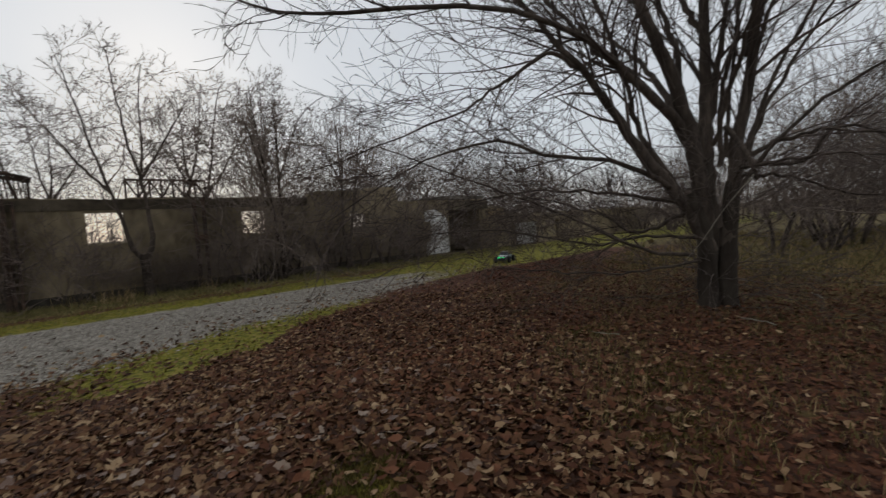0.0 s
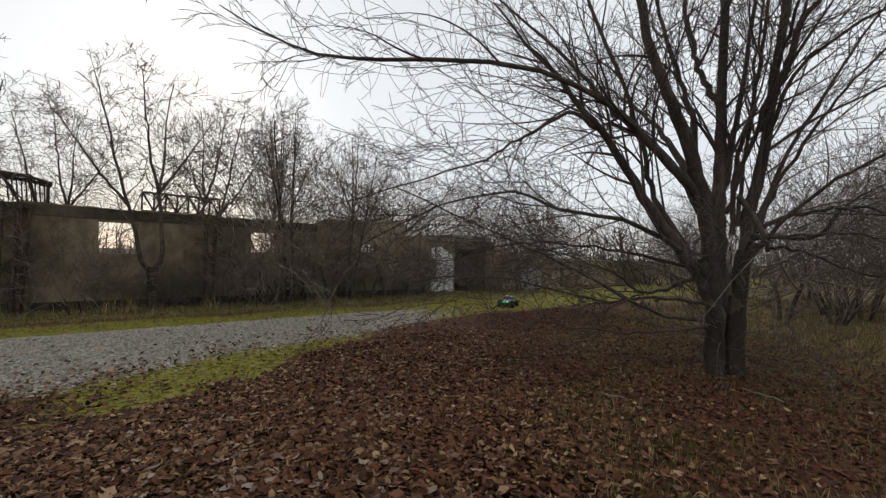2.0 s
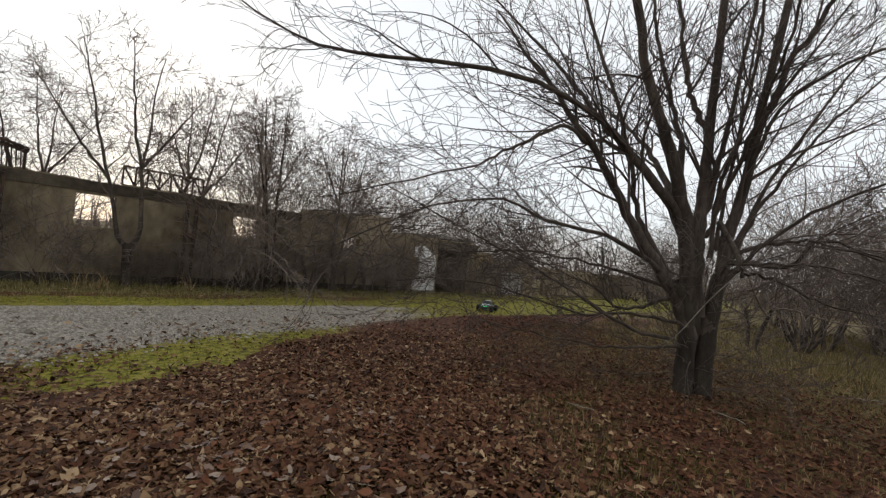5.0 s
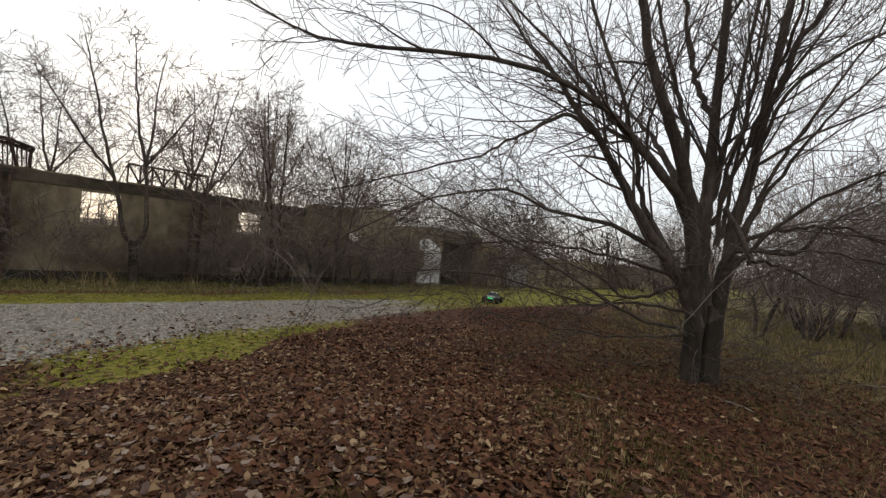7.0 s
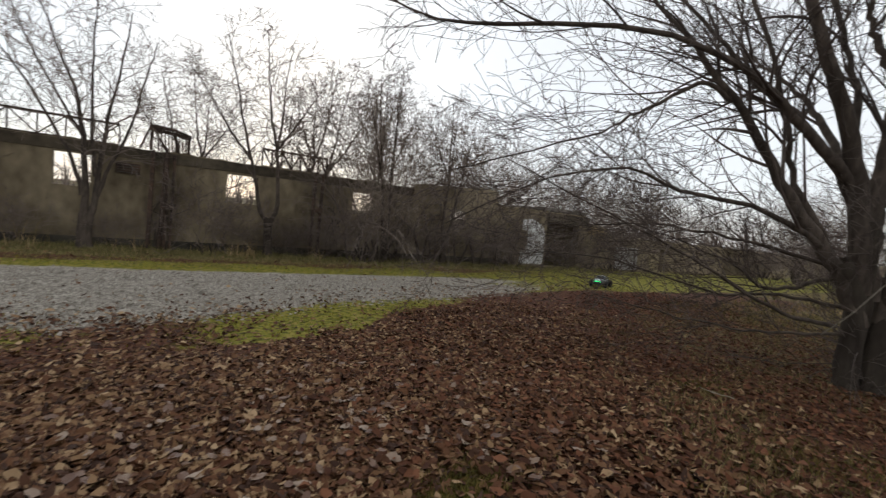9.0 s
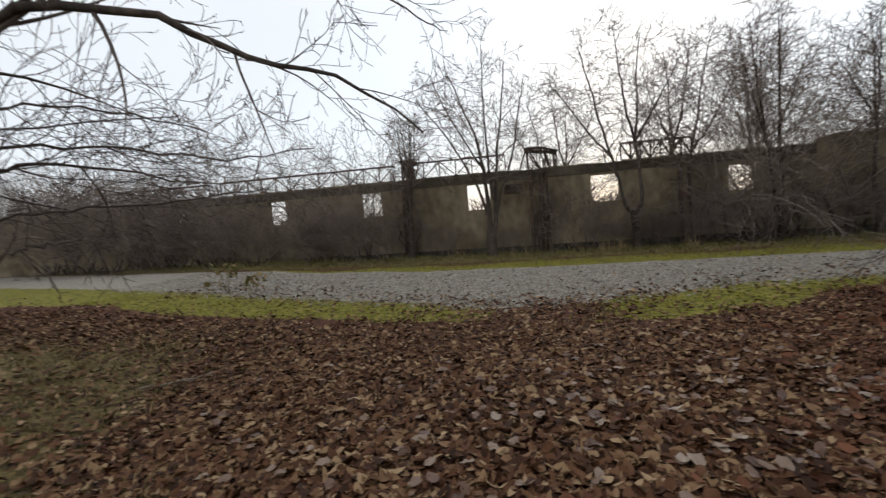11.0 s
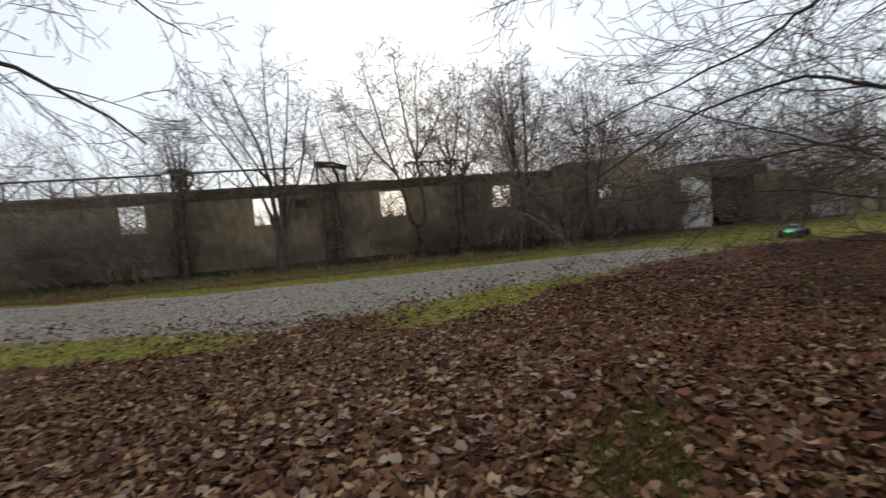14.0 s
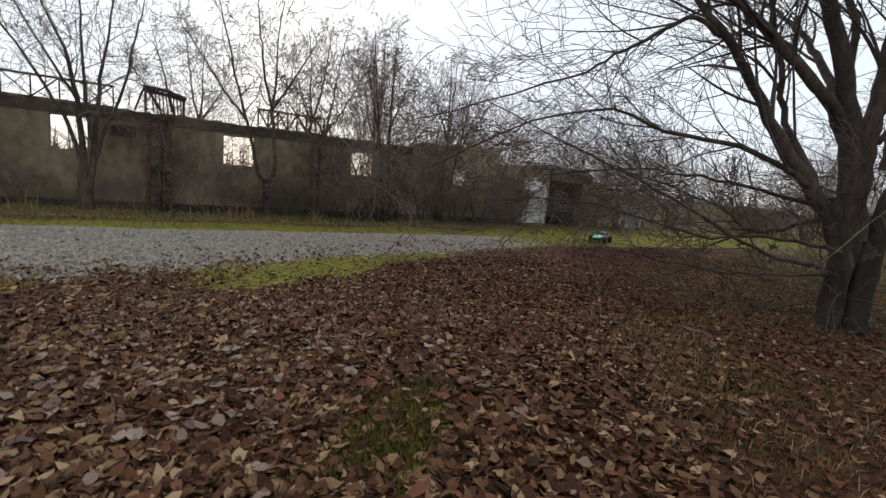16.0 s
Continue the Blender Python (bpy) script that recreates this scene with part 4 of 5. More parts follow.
rnd = random.Random(77)
C.location = (6.6, 14.8, 0.0)
D.location = (1.15, 15.1, 0.0)
E2.location = (5.7, 15.2, 0.0)
for ob in (A, B, C, D, E2):
    tagged(ob, group="trees along the wall")
for src, x, y, s, a in ((A, -4.6, 15.2, 0.75, 100), (E2, -6.4, 15.2, 0.6, 30), (C, 6.0, 14.6, 0.95, 60), (E2, 8.5, 15.0, 1.0, 80), 
                        (E2, 12.3, 15.2, 0.7, 190), (D, 9.8, 14.9, 0.8, 250), (E2, 10.1, 15.0, 0.7, 300), (D, 7.4, 14.9, 0.9, 100), (D, 13.2, 15.2, 1.1, 60), (D, 16.6, 15.3, 0.8, 75), (C, 18.3, 15.2, 0.6, 50), (E2, 11.4, 15.3, 1.05, 100), (D, 3.9, 15.3, 0.6, 120), (D, -5.6, 15.0, 0.9, 15), (D, -6.8, 14.7, 1.1, 215), (D, -7.6, 15.3, 1.0, 315), (D, -10.2, 14.4, 1.1, 180), (D, -12.0, 14.6, 1.2, 280), (D, -13.8, 14.9, 1.2, 20), (D, -3.4, 15.3, 0.6, 20), (E2, -6.1, 15.1, 0.5, 130), (D, 2.0, 15.35, 0.5, 80), (D, 3.3, 15.4, 0.5, 10), (D, -1.2, 15.4, 0.45, 300), (D, 19.4, 15.0, 1.1, 150), (C, 21.5, 14.9, 0.6, 250), (D, -15.0, 15.0, 1.5, 100), (D, -17.0, 15.0, 1.6, 10), (C, -16.0, 15.2, 0.75, 300), (D, -18.5, 15.3, 1.6, 200), (D, -20.5, 15.5, 1.7, 290), (C, -19.5, 15.4, 0.8, 120), (D, 4.6, 15.2, 0.6, 45), (D, 5.7, 14.6, 1.0, 145), (D, 12.4, 15.2, 0.7, 260),
                        (C, 19.6, 14.7, 0.7, 140), (D, -8.2, 15.0, 1.0, 10), (C, -11.8, 15.2, 0.65, 160),
                        (D, -13.2, 15.6, 1.3, 60), (C, -14.6, 15.4, 0.7, 10), (D, -15.8, 15.7, 1.4, 200), (C, -17.5, 16.5, 0.8, 90), (D, -19, 16.5, 1.6, 140), (C, -21, 17.5, 0.9, 20), (D, -23, 18, 1.7, 330), (C, -25.5, 19.5, 0.9, 250), (C, -29, 21, 1.0, 70), (D, -27, 19.5, 1.7, 40)):
    plant(src, x, y, s, a, group="trees along the wall")
# behind the wall
for x in np.arange(-30, 44, 2.7):
    src = rnd.choice((C, E2, E2, C, E2))
    if -6 < x < 3.5 and rnd.random() < 0.6:
        continue
    plant(src, float(x) + rnd.uniform(-0.8, 0.8), rnd.uniform(18.5, 27), rnd.uniform(0.95, 1.3), rnd.uniform(0, 360), group="trees behind the wall")
for x, y, s, a in ((6.9, 15.15, 0.92, 40), (9.5, 15.2, 0.9, 200), (4.9, 18.0, 1.0, 120), (7.8, 18.4, 1.05, 260), (1.0, 18.6, 0.85, 10)):
    plant(B, x, y, s * 1.05, a, group="trees along the wall")
for x, y, s, a in ((13.4, 18.6, 1.15, 20), (15.2, 21.5, 1.3, 130), (17.6, 21.2, 1.25, 40), (19.4, 18.4, 1.1, 210), (20.6, 22.0, 1.3, 100), (22.0, 18.5, 1.1, 300), (24.0, 21.0, 1.3, 10), (26.5, 19.0, 1.2, 80), (29.0, 20.5, 1.3, 190), (23.5, 16.5, 1.0, 70)):
    plant(C, x, y, s, a, group="trees behind the wall")
# thickets past the big tree and along the far end of the track
for i in range(46):
    a = radians(rnd.uniform(-52, 27))
    d = rnd.uniform(16, 30) if a < radians(10) else rnd.uniform(34, 48)
    x, y = d * math.cos(a), d * math.sin(a)
    src = rnd.choice((C, C, E2, D, E2))
    plant(src, x, y, rnd.uniform(0.75, 1.15), rnd.uniform(0, 360), group="thicket past the big tree")
for i in range(5):
    plant(rnd.choice((C, E2, E2)), rnd.uniform(28, 46), rnd.uniform(10.5, 15), rnd.uniform(0.7, 1.1), rnd.uniform(0, 360), group="thicket at the end of the track")
for i in range(24):
    a = radians(rnd.uniform(-38, 9))
    d = rnd.uniform(20, 28)
    plant(rnd.choice((C, E2, C, E2)), d * math.cos(a), d * math.sin(a), rnd.uniform(0.75, 1.1), rnd.uniform(0, 360), group="thicket past the big tree")
for i in range(9):
    a = radians(rnd.uniform(-34, 9))
    d = rnd.uniform(15, 24)
    plant(rnd.choice((C, C, E2)), d * math.cos(a), d * math.sin(a), rnd.uniform(0.8, 1.15), rnd.uniform(0, 360), group="thicket past the big tree")


def far_woods():
    """A belt of bare woods round the horizon."""
    rnd = np.random.default_rng(3)
    tubes = []
    for i in range(2000):
        a = rnd.uniform(0, 2 * np.pi)
        d = rnd.uniform(48, 95)
        x, y = d * math.cos(a), d * math.sin(a)
        h = rnd.uniform(2.2, 5.0) * (0.8 + 0.25 * math.sin(a * 5) + 0.15 * math.sin(a * 13))
        p = np.array([x, y, -0.3])
        lean = rnd.normal(0, 0.5, 3)
        lean[2] = h
        pts = [p, p + lean * 0.5 + rnd.normal(0, 0.15, 3), p + lean]
        tubes.append((pts, [0.16, 0.09, 0.015], 3))
        for k in range(4):
            q = p + lean * rnd.uniform(0.15, 0.8)
            e2 = rnd.normal(0, 0.8, 3)
            e2[2] = abs(e2[2]) + 0.5
            tubes.append(([q, q + e2 * 0.5, q + e2], [0.06, 0.04, 0.01], 3))
    V, Q = tube_arrays(tubes)
    tagged(new("far_woods", mesh_np("far_woods", V, quads=Q, material=SHRUB)), "belt of bare brown woods far off", "woods", kind="stuff")


far_woods()


def climber(x, h, spread, seed):
    """Bare woody stems growing up the face of the wall, with short twigs."""
    rw = random.Random(seed)
    base = (x, 15.7, ground_z(x, 15.7))
    t = empty("climber", base, "dark bare climbing stems against the plaster wall", "climber", "climbers on the wall")
    stems, twigs = [], {}
    for k in range(5):
        x0 = x + rw.uniform(-0.5, 0.5) * spread
        top = h * rw.uniform(0.6, 1.0)
        pts = curve_points([(x0 + rw.gauss(0, 0.1) * q, 15.7 + rw.uniform(-0.03, 0.02), -0.1 + top * q / 4) for q in range(5)], 12)
        radii = [0.03 * rw.uniform(0.6, 1.1) * (1 - 0.7 * i / 11) for i in range(12)]
        stems.append((pts, radii, 6))
        branch_out(twigs, rw, pts, radii, 0.7, 1, [(9, 0.4, 0.9, 30, 70), (4, 0.35, 0.7, 25, 60)], 0.02, 0.35, 0.005, 0.15)
    tube_part("trunk", stems, BARK, t, origin=base)
    tube_part("crown", [([Vector((p.x, min(p.y, 15.76), p.z)) for p in pts], radii, sides) for v in twigs.values() for pts, radii, sides in v], SHRUB, t, origin=base)
    return t


for k, (x, h, spread) in enumerate(((-4.75, 2.2, 0.5), (-0.1, 2.0, 0.5), (5.0, 2.7, 0.7), (7.7, 2.8, 0.6), (9.3, 2.7, 0.5), (12.8, 2.5, 0.7), (13.6, 2.2, 0.4))):
    climber(x, h, spread, 300 + k)


# ---- the model truck ----
PAINT = plain("dark_paint", (0.02, 0.025, 0.03), 0.35)
GREENPAINT = plain("green_paint", (0.012, 0.035, 0.025), 0.35)
SILVER = plain("silver_paint", (0.45, 0.47, 0.5), 0.35, 0.3)
RUBBER = plain("rubber", (0.018, 0.018, 0.018), 0.9)
RIM = plain("rim_plastic", (0.05, 0.05, 0.052), 0.45)
TINT = plain("tinted_window", (0.01, 0.011, 0.013), 0.1)
LEDGREEN = plain("green_led", (0.05, 1.0, 0.25), 0.4, 0.0, 2.0)


def model_truck(place, turn, s):
    """A large radio-controlled desert truck, nose along +x, in metres before scaling."""
    t = empty("model_truck", place, "dark green radio-controlled truck with a lit green light bar", "toy car")

    def shell(rows, w_top=1.0):
        """Lofted sections: (x, half width, z bottom, z top)."""
        bm = bmesh.new()
        rings = []
        for x, hw, z0, z1 in rows:
            prof = [(-hw, z0), (-hw, z0 + (z1 - z0) * 0.6), (-hw * 0.86 * w_top, z1), (hw * 0.86 * w_top, z1), (hw, z0 + (z1 - z0) * 0.6), (hw, z0)]
            rings.append([bm.verts.new((x, y, z)) for y, z in prof])
        for a, b in zip(rings, rings[1:]):
            for i in range(6):
                j = (i + 1) % 6
                bm.faces.new((a[i], a[j], b[j], b[i]))
        bm.faces.new(list(reversed(rings[0])))
        bm.faces.new(rings[-1])
        bmesh.ops.recalc_face_normals(bm, faces=bm.faces[:])
        bmesh.ops.bevel(bm, geom=bm.edges[:], offset=0.006, segments=2, affect="EDGES")
        return bm

    body = part("body", shell([(-0.42, 0.13, 0.15, 0.2), (-0.25, 0.17, 0.12, 0.215), (-0.02, 0.17, 0.1, 0.22), (0.2, 0.17, 0.12, 0.215), (0.36, 0.15, 0.14, 0.19), (0.43, 0.11, 0.14, 0.165)]), GREENPAINT, t)
    part("bonnet", shell([(0.14, 0.12, 0.2, 0.228), (0.28, 0.11, 0.19, 0.218), (0.38, 0.09, 0.17, 0.19)]), SILVER, body, "silver bonnet panel")
    cab = part("cab", shell([(-0.16, 0.125, 0.2, 0.29), (-0.08, 0.14, 0.2, 0.315), (0.06, 0.14, 0.2, 0.31), (0.17, 0.14, 0.2, 0.225)], 0.88), PAINT, t)
    part("windscreen", shell([(0.075, 0.115, 0.225, 0.304), (0.172, 0.125, 0.215, 0.232)], 0.9), TINT, cab)
    part("roof_panel", boxed((-0.1, -0.09, 0.312), (0.05, 0.09, 0.322), 0.003), SILVER, cab, "pale roof panel")
    for y in (-0.142, 0.132):
        part("side_window", boxed((-0.08, y, 0.225), (0.06, y + 0.01, 0.285), 0.003), TINT, cab)
    part("chassis", boxed((-0.36, -0.1, 0.075), (0.38, 0.1, 0.13), 0.008), PAINT, t)
    part("front_bumper", boxed((0.4, -0.12, 0.09), (0.46, 0.12, 0.15), 0.012), PAINT, t)
    part("rear_bumper", boxed((-0.46, -0.14, 0.1), (-0.41, 0.14, 0.17), 0.012), PAINT, t)
    lamp = part("light_bar", boxed((0.425, -0.1, 0.155), (0.45, 0.1, 0.19), 0.005), PAINT, t)
    for i in range(6):
        y = -0.083 + i * 0.0333
        part("led", boxed((0.4505, y - 0.012, 0.161), (0.456, y + 0.012, 0.184), 0.002), LEDGREEN, lamp, "glowing green lamp")
    for y in (-0.13, 0.13):
        bm = bmesh.new()
        bar(bm, (-0.16, y, 0.285), (-0.4, y * 0.9, 0.2), 0.016)
        part("cage_bar", bm, PAINT, t)
    part("spare_mount", boxed((-0.34, -0.1, 0.205), (-0.2, 0.1, 0.235), 0.01), RUBBER, t)
    for x in (-0.28, 0.29):
        bm = bmesh.new()
        bar(bm, (x, -0.2, 0.095), (x, 0.2, 0.095), 0.02)
        part("axle", bm, RIM, t)
        for y in (-0.205, 0.205):
            w = empty("wheel", (x, y, 0.095), "", "")
            w.parent = t
            bm = bmesh.new()
            prof = [(0.055, -0.042), (0.085, -0.045), (0.095, -0.034), (0.097, 0.0), (0.095, 0.034), (0.085, 0.045), (0.055, 0.042)]
            n = 20
            rings = [[bm.verts.new((r * (1 + 0.02 * (k % 2)) * math.cos(6.2832 * k / n), yy, r * (1 + 0.02 * (k % 2)) * math.sin(6.2832 * k / n))) for r, yy in prof] for k in range(n)]
            for k in range(n):
                a, b = rings[k], rings[(k + 1) % n]
                for i in range(len(prof)):
                    j = (i + 1) % len(prof)
                    bm.faces.new((a[i], a[j], b[j], b[i]))
            bmesh.ops.recalc_face_normals(bm, faces=bm.faces[:])
            part("tyre", bm, RUBBER, w)
            bm = bmesh.new()
            bmesh.ops.create_cone(bm, cap_ends=True, segments=16, radius1=0.056, radius2=0.056, depth=0.07, matrix=Matrix.Rotation(radians(90), 4, "X"))
            for k in range(6):
                a = 6.2832 * k / 6
                for yy in (-0.036, 0.036):
                    bar(bm, (0, yy, 0), (0.05 * math.cos(a), yy, 0.05 * math.sin(a)), 0.014)
            part("rim", bm, RIM, w)
    t.matrix_world = Matrix.Translation(place) @ pose(0, 0, 0, 0, 0, turn) @ Matrix.Scale(s, 4)
    return t


model_truck((12.7, 10.0, ground_z(12.7, 10.0)), 205, 1.15)

# ---- sticks and weeds ----
rnd = random.Random(9)


def stick(x, y, length, turn, r, label):
    """A bent dead branch with two side shoots, lying on the ground."""
    d = Vector((math.cos(radians(turn)), math.sin(radians(turn)), 0.0))
    pts = []
    for k in range(6):
        q = d * length * (k / 5 - 0.5)
        pts.append(q + Vector((rnd.gauss(0, 0.02), rnd.gauss(0, 0.02), ground_z(x + q.x, y + q.y) - ground_z(x, y) + 0.03 + 0.012 * (k % 2))))
    tubes = [(pts, [r, r * 0.95, r * 0.9, r * 0.8, r * 0.65, r * 0.4], 6)]
    for k in (2, 3):
        out = (d + Vector((-d.y, d.x, 0.25)) * rnd.choice((-0.8, 0.8))) * length * 0.22
        tubes.append(([pts[k], pts[k] + out * 0.5, pts[k] + out], [r * 0.5, r * 0.4, r * 0.2], 4))
    V, Q = tube_arrays(tubes)
    ob = new("fallen_branch", mesh_np("fallen_branch", V, quads=Q, material=WOODGREY))
    ob.location = (x, y, ground_z(x, y))
    return tagged(ob, label, "branch", "fallen branches")


for x, y, ln, a, r in ((6.85, 1.33, 0.5, 68, 0.008), (9.3, 1.0, 0.6, 20, 0.01), (10.6, 2.6, 0.9, 70, 0.013), (5.0, 2.4, 0.35, 100, 0.007), (-3.9, 3.6, 0.6, 30, 0.009), (11.0, 0.2, 0.8, 130, 0.012), (-4.4, 1.9, 0.5, 80, 0.01)):
    stick(x, y, ln, a, r, "short grey fallen branch lying on the leaves")


def weed(x, y, h, seed, label):
    rw = random.Random(seed)
    t = empty("weed", (x, y, ground_z(x, y)), label, "weed", "dry weeds")
    store, leaves_v, leaves_t = {}, [], []
    for k in range(5):
        grow(store, rw, Vector((rw.gauss(0, 0.05), rw.gauss(0, 0.05), -0.02)), Vector((rw.gauss(0, 0.25), rw.gauss(0, 0.25), 1)), h * rw.uniform(0.6, 1.0), 0.009, 1, [(5, 0.35, 0.6, 25, 60)], 0.1, 0.25, 0.002)
    tube_part("stalk", [b for v in store.values() for b in v], DIMBLADE, t)
    for pts, radii, s in store.get(2, []):
        p = np.array(tuple(pts[-1]))
        for q in range(2):
            u, v = np.array([rw.gauss(0, 1) for _ in range(3)]) * 0.05, np.array([rw.gauss(0, 1) for _ in range(3)]) * 0.04
            i = len(leaves_v)
            leaves_v += [p, p + u, p + u + v, p + v]
            leaves_t += [(i, i + 1, i + 2), (i, i + 2, i + 3)]
    ob = new("foliage", mesh_np("foliage", np.array(leaves_v), tris=leaves_t, material=DIMBLADE))
    ob.parent = t
    return t


weed(-7.3, 8.9, 0.75, 1, "small withered weed at the track's edge")
weed(-6.5, 8.7, 0.6, 2, "small withered weed at the track's edge")
weed(12.0, 5.0, 0.8, 3, "withered weed in the rough grass")
weed(13.5, 3.6, 0.9, 4, "withered weed in the rough grass")


# ---- ground cover ----
def scatter_leaves(name, n, place, size, material, label, seed, lift=0.012, flat=1.0, full=True):
    """Curled leaves lying over one another on the ground."""
    g = np.random.default_rng(seed)
    x, y = place(g, n)
    n = len(x)
    if full:
        shape = np.array([(0, -0.52), (-0.2, -0.34), (-0.31, -0.06), (-0.21, 0.27), (-0.02, 0.55), (0.2, 0.3), (0.3, -0.02), (0.21, -0.33), (0.0, 0.0)])
    else:
        shape = np.array([(0, -0.5), (-0.28, -0.2), (-0.29, 0.16), (0.0, 0.54), (0.29, 0.16), (0.28, -0.2), (0.0, 0.0)])
    k = len(shape)
    tri = np.array([(i, (i + 1) % (k - 1), k - 1) for i in range(k - 1)])
    s = size * g.uniform(0.6, 1.25, n)
    wob = 1 + g.normal(0, 0.085, (n, k, 2))
    P = shape[None] * wob * s[:, None, None] * np.stack([g.uniform(0.55, 1.3, n), g.uniform(0.9, 1.25, n)], -1)[:, None, :]
    curl = g.normal(0.7, 1.05, (n, 1)) / s[:, None]
    curl2 = g.normal(0.2, 0.5, (n, 1)) / s[:, None]
    zz = curl * P[:, :, 0] ** 2 + curl2 * P[:, :, 1] ** 2 + g.normal(0, 0.045, (n, k)) * s[:, None]
    L = np.concatenate([P, zz[:, :, None]], -1)
    yaw, pitch, roll = g.uniform(0, 2 * np.pi, n), g.normal(0, 0.23 * flat, n), g.normal(0, 0.3 * flat, n)
    cy, sy, cp, sp, cr, sr = np.cos(yaw), np.sin(yaw), np.cos(pitch), np.sin(pitch), np.cos(roll), np.sin(roll)
    X, Y, Z = L[..., 0], L[..., 1], L[..., 2]
    Y, Z = Y * cp[:, None] - Z * sp[:, None], Y * sp[:, None] + Z * cp[:, None]
    X, Z = X * cr[:, None] + Z * sr[:, None], -X * sr[:, None] + Z * cr[:, None]
    X, Y = X * cy[:, None] - Y * sy[:, None], X * sy[:, None] + Y * cy[:, None]
    low = Z.min(axis=1, keepdims=True)
    Z = Z - low * 0.6 + (height(x, y) + lift * g.uniform(0.1, 2.2, n))[:, None]
    V = np.stack([X + x[:, None], Y + y[:, None], Z], -1).reshape(-1, 3)
    T3 = (tri[None] + (np.arange(n) * k)[:, None, None]).reshape(-1, 3)
    return tagged(new(name, mesh_np(name, V, tris=T3, material=material)), label, "leaves", kind="stuff")


def bank(g, n):
    """Thick leaves, thinning towards the track, the tree and the bare mossy spots."""
    x, y = g.triangular(-16, 0.5, 9, n), g.triangular(-1.5, 2.2, 9.5, n)
    edge = np.interp(x, *LEAF_EDGE) + 0.35 * np.sin(x * 2.3) * np.sin(x * 5.1 + 1)
    keep = 1 - smooth_step(y, edge - 0.7, edge + 0.25) * (0.955 + 0.04 * smooth_step(y, np.interp(x, *ROAD_NEAR) - 0.3, np.interp(x, *ROAD_NEAR) + 0.6))
    keep *= 1 - 0.86 * smooth_step(x - 0.95 * y + 0.2 * np.sin(y * 2.6 + x), 0.9, 1.9) * (1 - 0.6 * smooth_step(y, 4.5, 6.5))
    keep *= 1 - 0.88 * smooth_step(-x - 0.45 * y, 1.0, 3.0) * (1 - smooth_step(y, 4.2, 6.0))
    keep *= 1 - 0.93 * np.exp(-(((x - 1.12 - 0.6 * (y - 1.6)) / 0.4) ** 2 + ((y - 1.6) / 0.46) ** 2))
    keep *= 0.5 + 0.5 * smooth_step(np.sin(x * 1.9 + 1.3 * np.sin(y * 1.1)) + np.sin(y * 2.3 + x * 0.7), -1.3, -0.2)
    near = np.interp(x, *ROAD_NEAR)
    keep = np.maximum(keep, 0.22 * np.exp(-((x + 0.5) / 1.8) ** 2) * (y > edge) * (1 - smooth_step(y, near - 0.2, near + 1.0)))
    m = g.random(n) < keep
    return x[m], y[m]


def near_bank(g, n):
    x, y = bank(g, n)
    m = np.hypot(x, y) < 4.6
    return x[m], y[m]


def far_bank(g, n):
    x, y = bank(g, n)
    m = np.hypot(x, y) >= 4.6
    return x[m], y[m]


def ruddy(g, n):
    x, y = bank(g, n)
    m = g.random(len(x)) < smooth_step(x - 0.3 * y, -1.2, 2.0)
    return x[m], y[m]


litter = scatter_leaves("leaf_litter", 215000, near_bank, 0.068, LEAF, "thick brown fallen leaves covering the bank", 1)
scatter_leaves("leaf_bed", 210000, far_bank, 0.07, LEAF, "bed of brown fallen leaves along the track", 31, full=False)
scatter_leaves("ruddy_leaves", 60000, ruddy, 0.062, LITTER, "dark reddish leaves among the brown ones", 32, lift=0.02, full=False)


def around(g, n):
    x, y = g.uniform(1.5, 14, n), g.uniform(-5, 9, n)
    edge = np.interp(x, *LEAF_EDGE)
    keep = smooth_step(x - 0.9 * y, 1.2, 2.6) * (1 - smooth_step(y, edge - 0.9, edge + 0.1)) * (1 - 0.75 * smooth_step(x - 0.4 * y, 9.0, 12.5)) * (0.45 + 0.55 * smooth_step(x, 4.2, 6.2))
    m = g.random(n) < keep
    return x[m], y[m]


scatter_leaves("thin_leaf_litter", 80000, around, 0.056, LITTER, "small dark reddish leaves under the big tree", 2, full=False)


def verge_leaves(g, n):
    x, y = g.uniform(-9, 12, n), g.uniform(5.5, 14.5, n)
    near = np.interp(x, *ROAD_NEAR)
    m = g.random(n) < 0.07 + 0.12 * smooth_step(y, 11.5, 13.5) + 0.9 * np.exp(-((y - near - 0.2) / 0.9) ** 2)
    return x[m], y[m]


scatter_leaves("scattered_leaves", 9500, verge_leaves, 0.075, LEAF, "a few brown leaves blown over track and verge", 3)


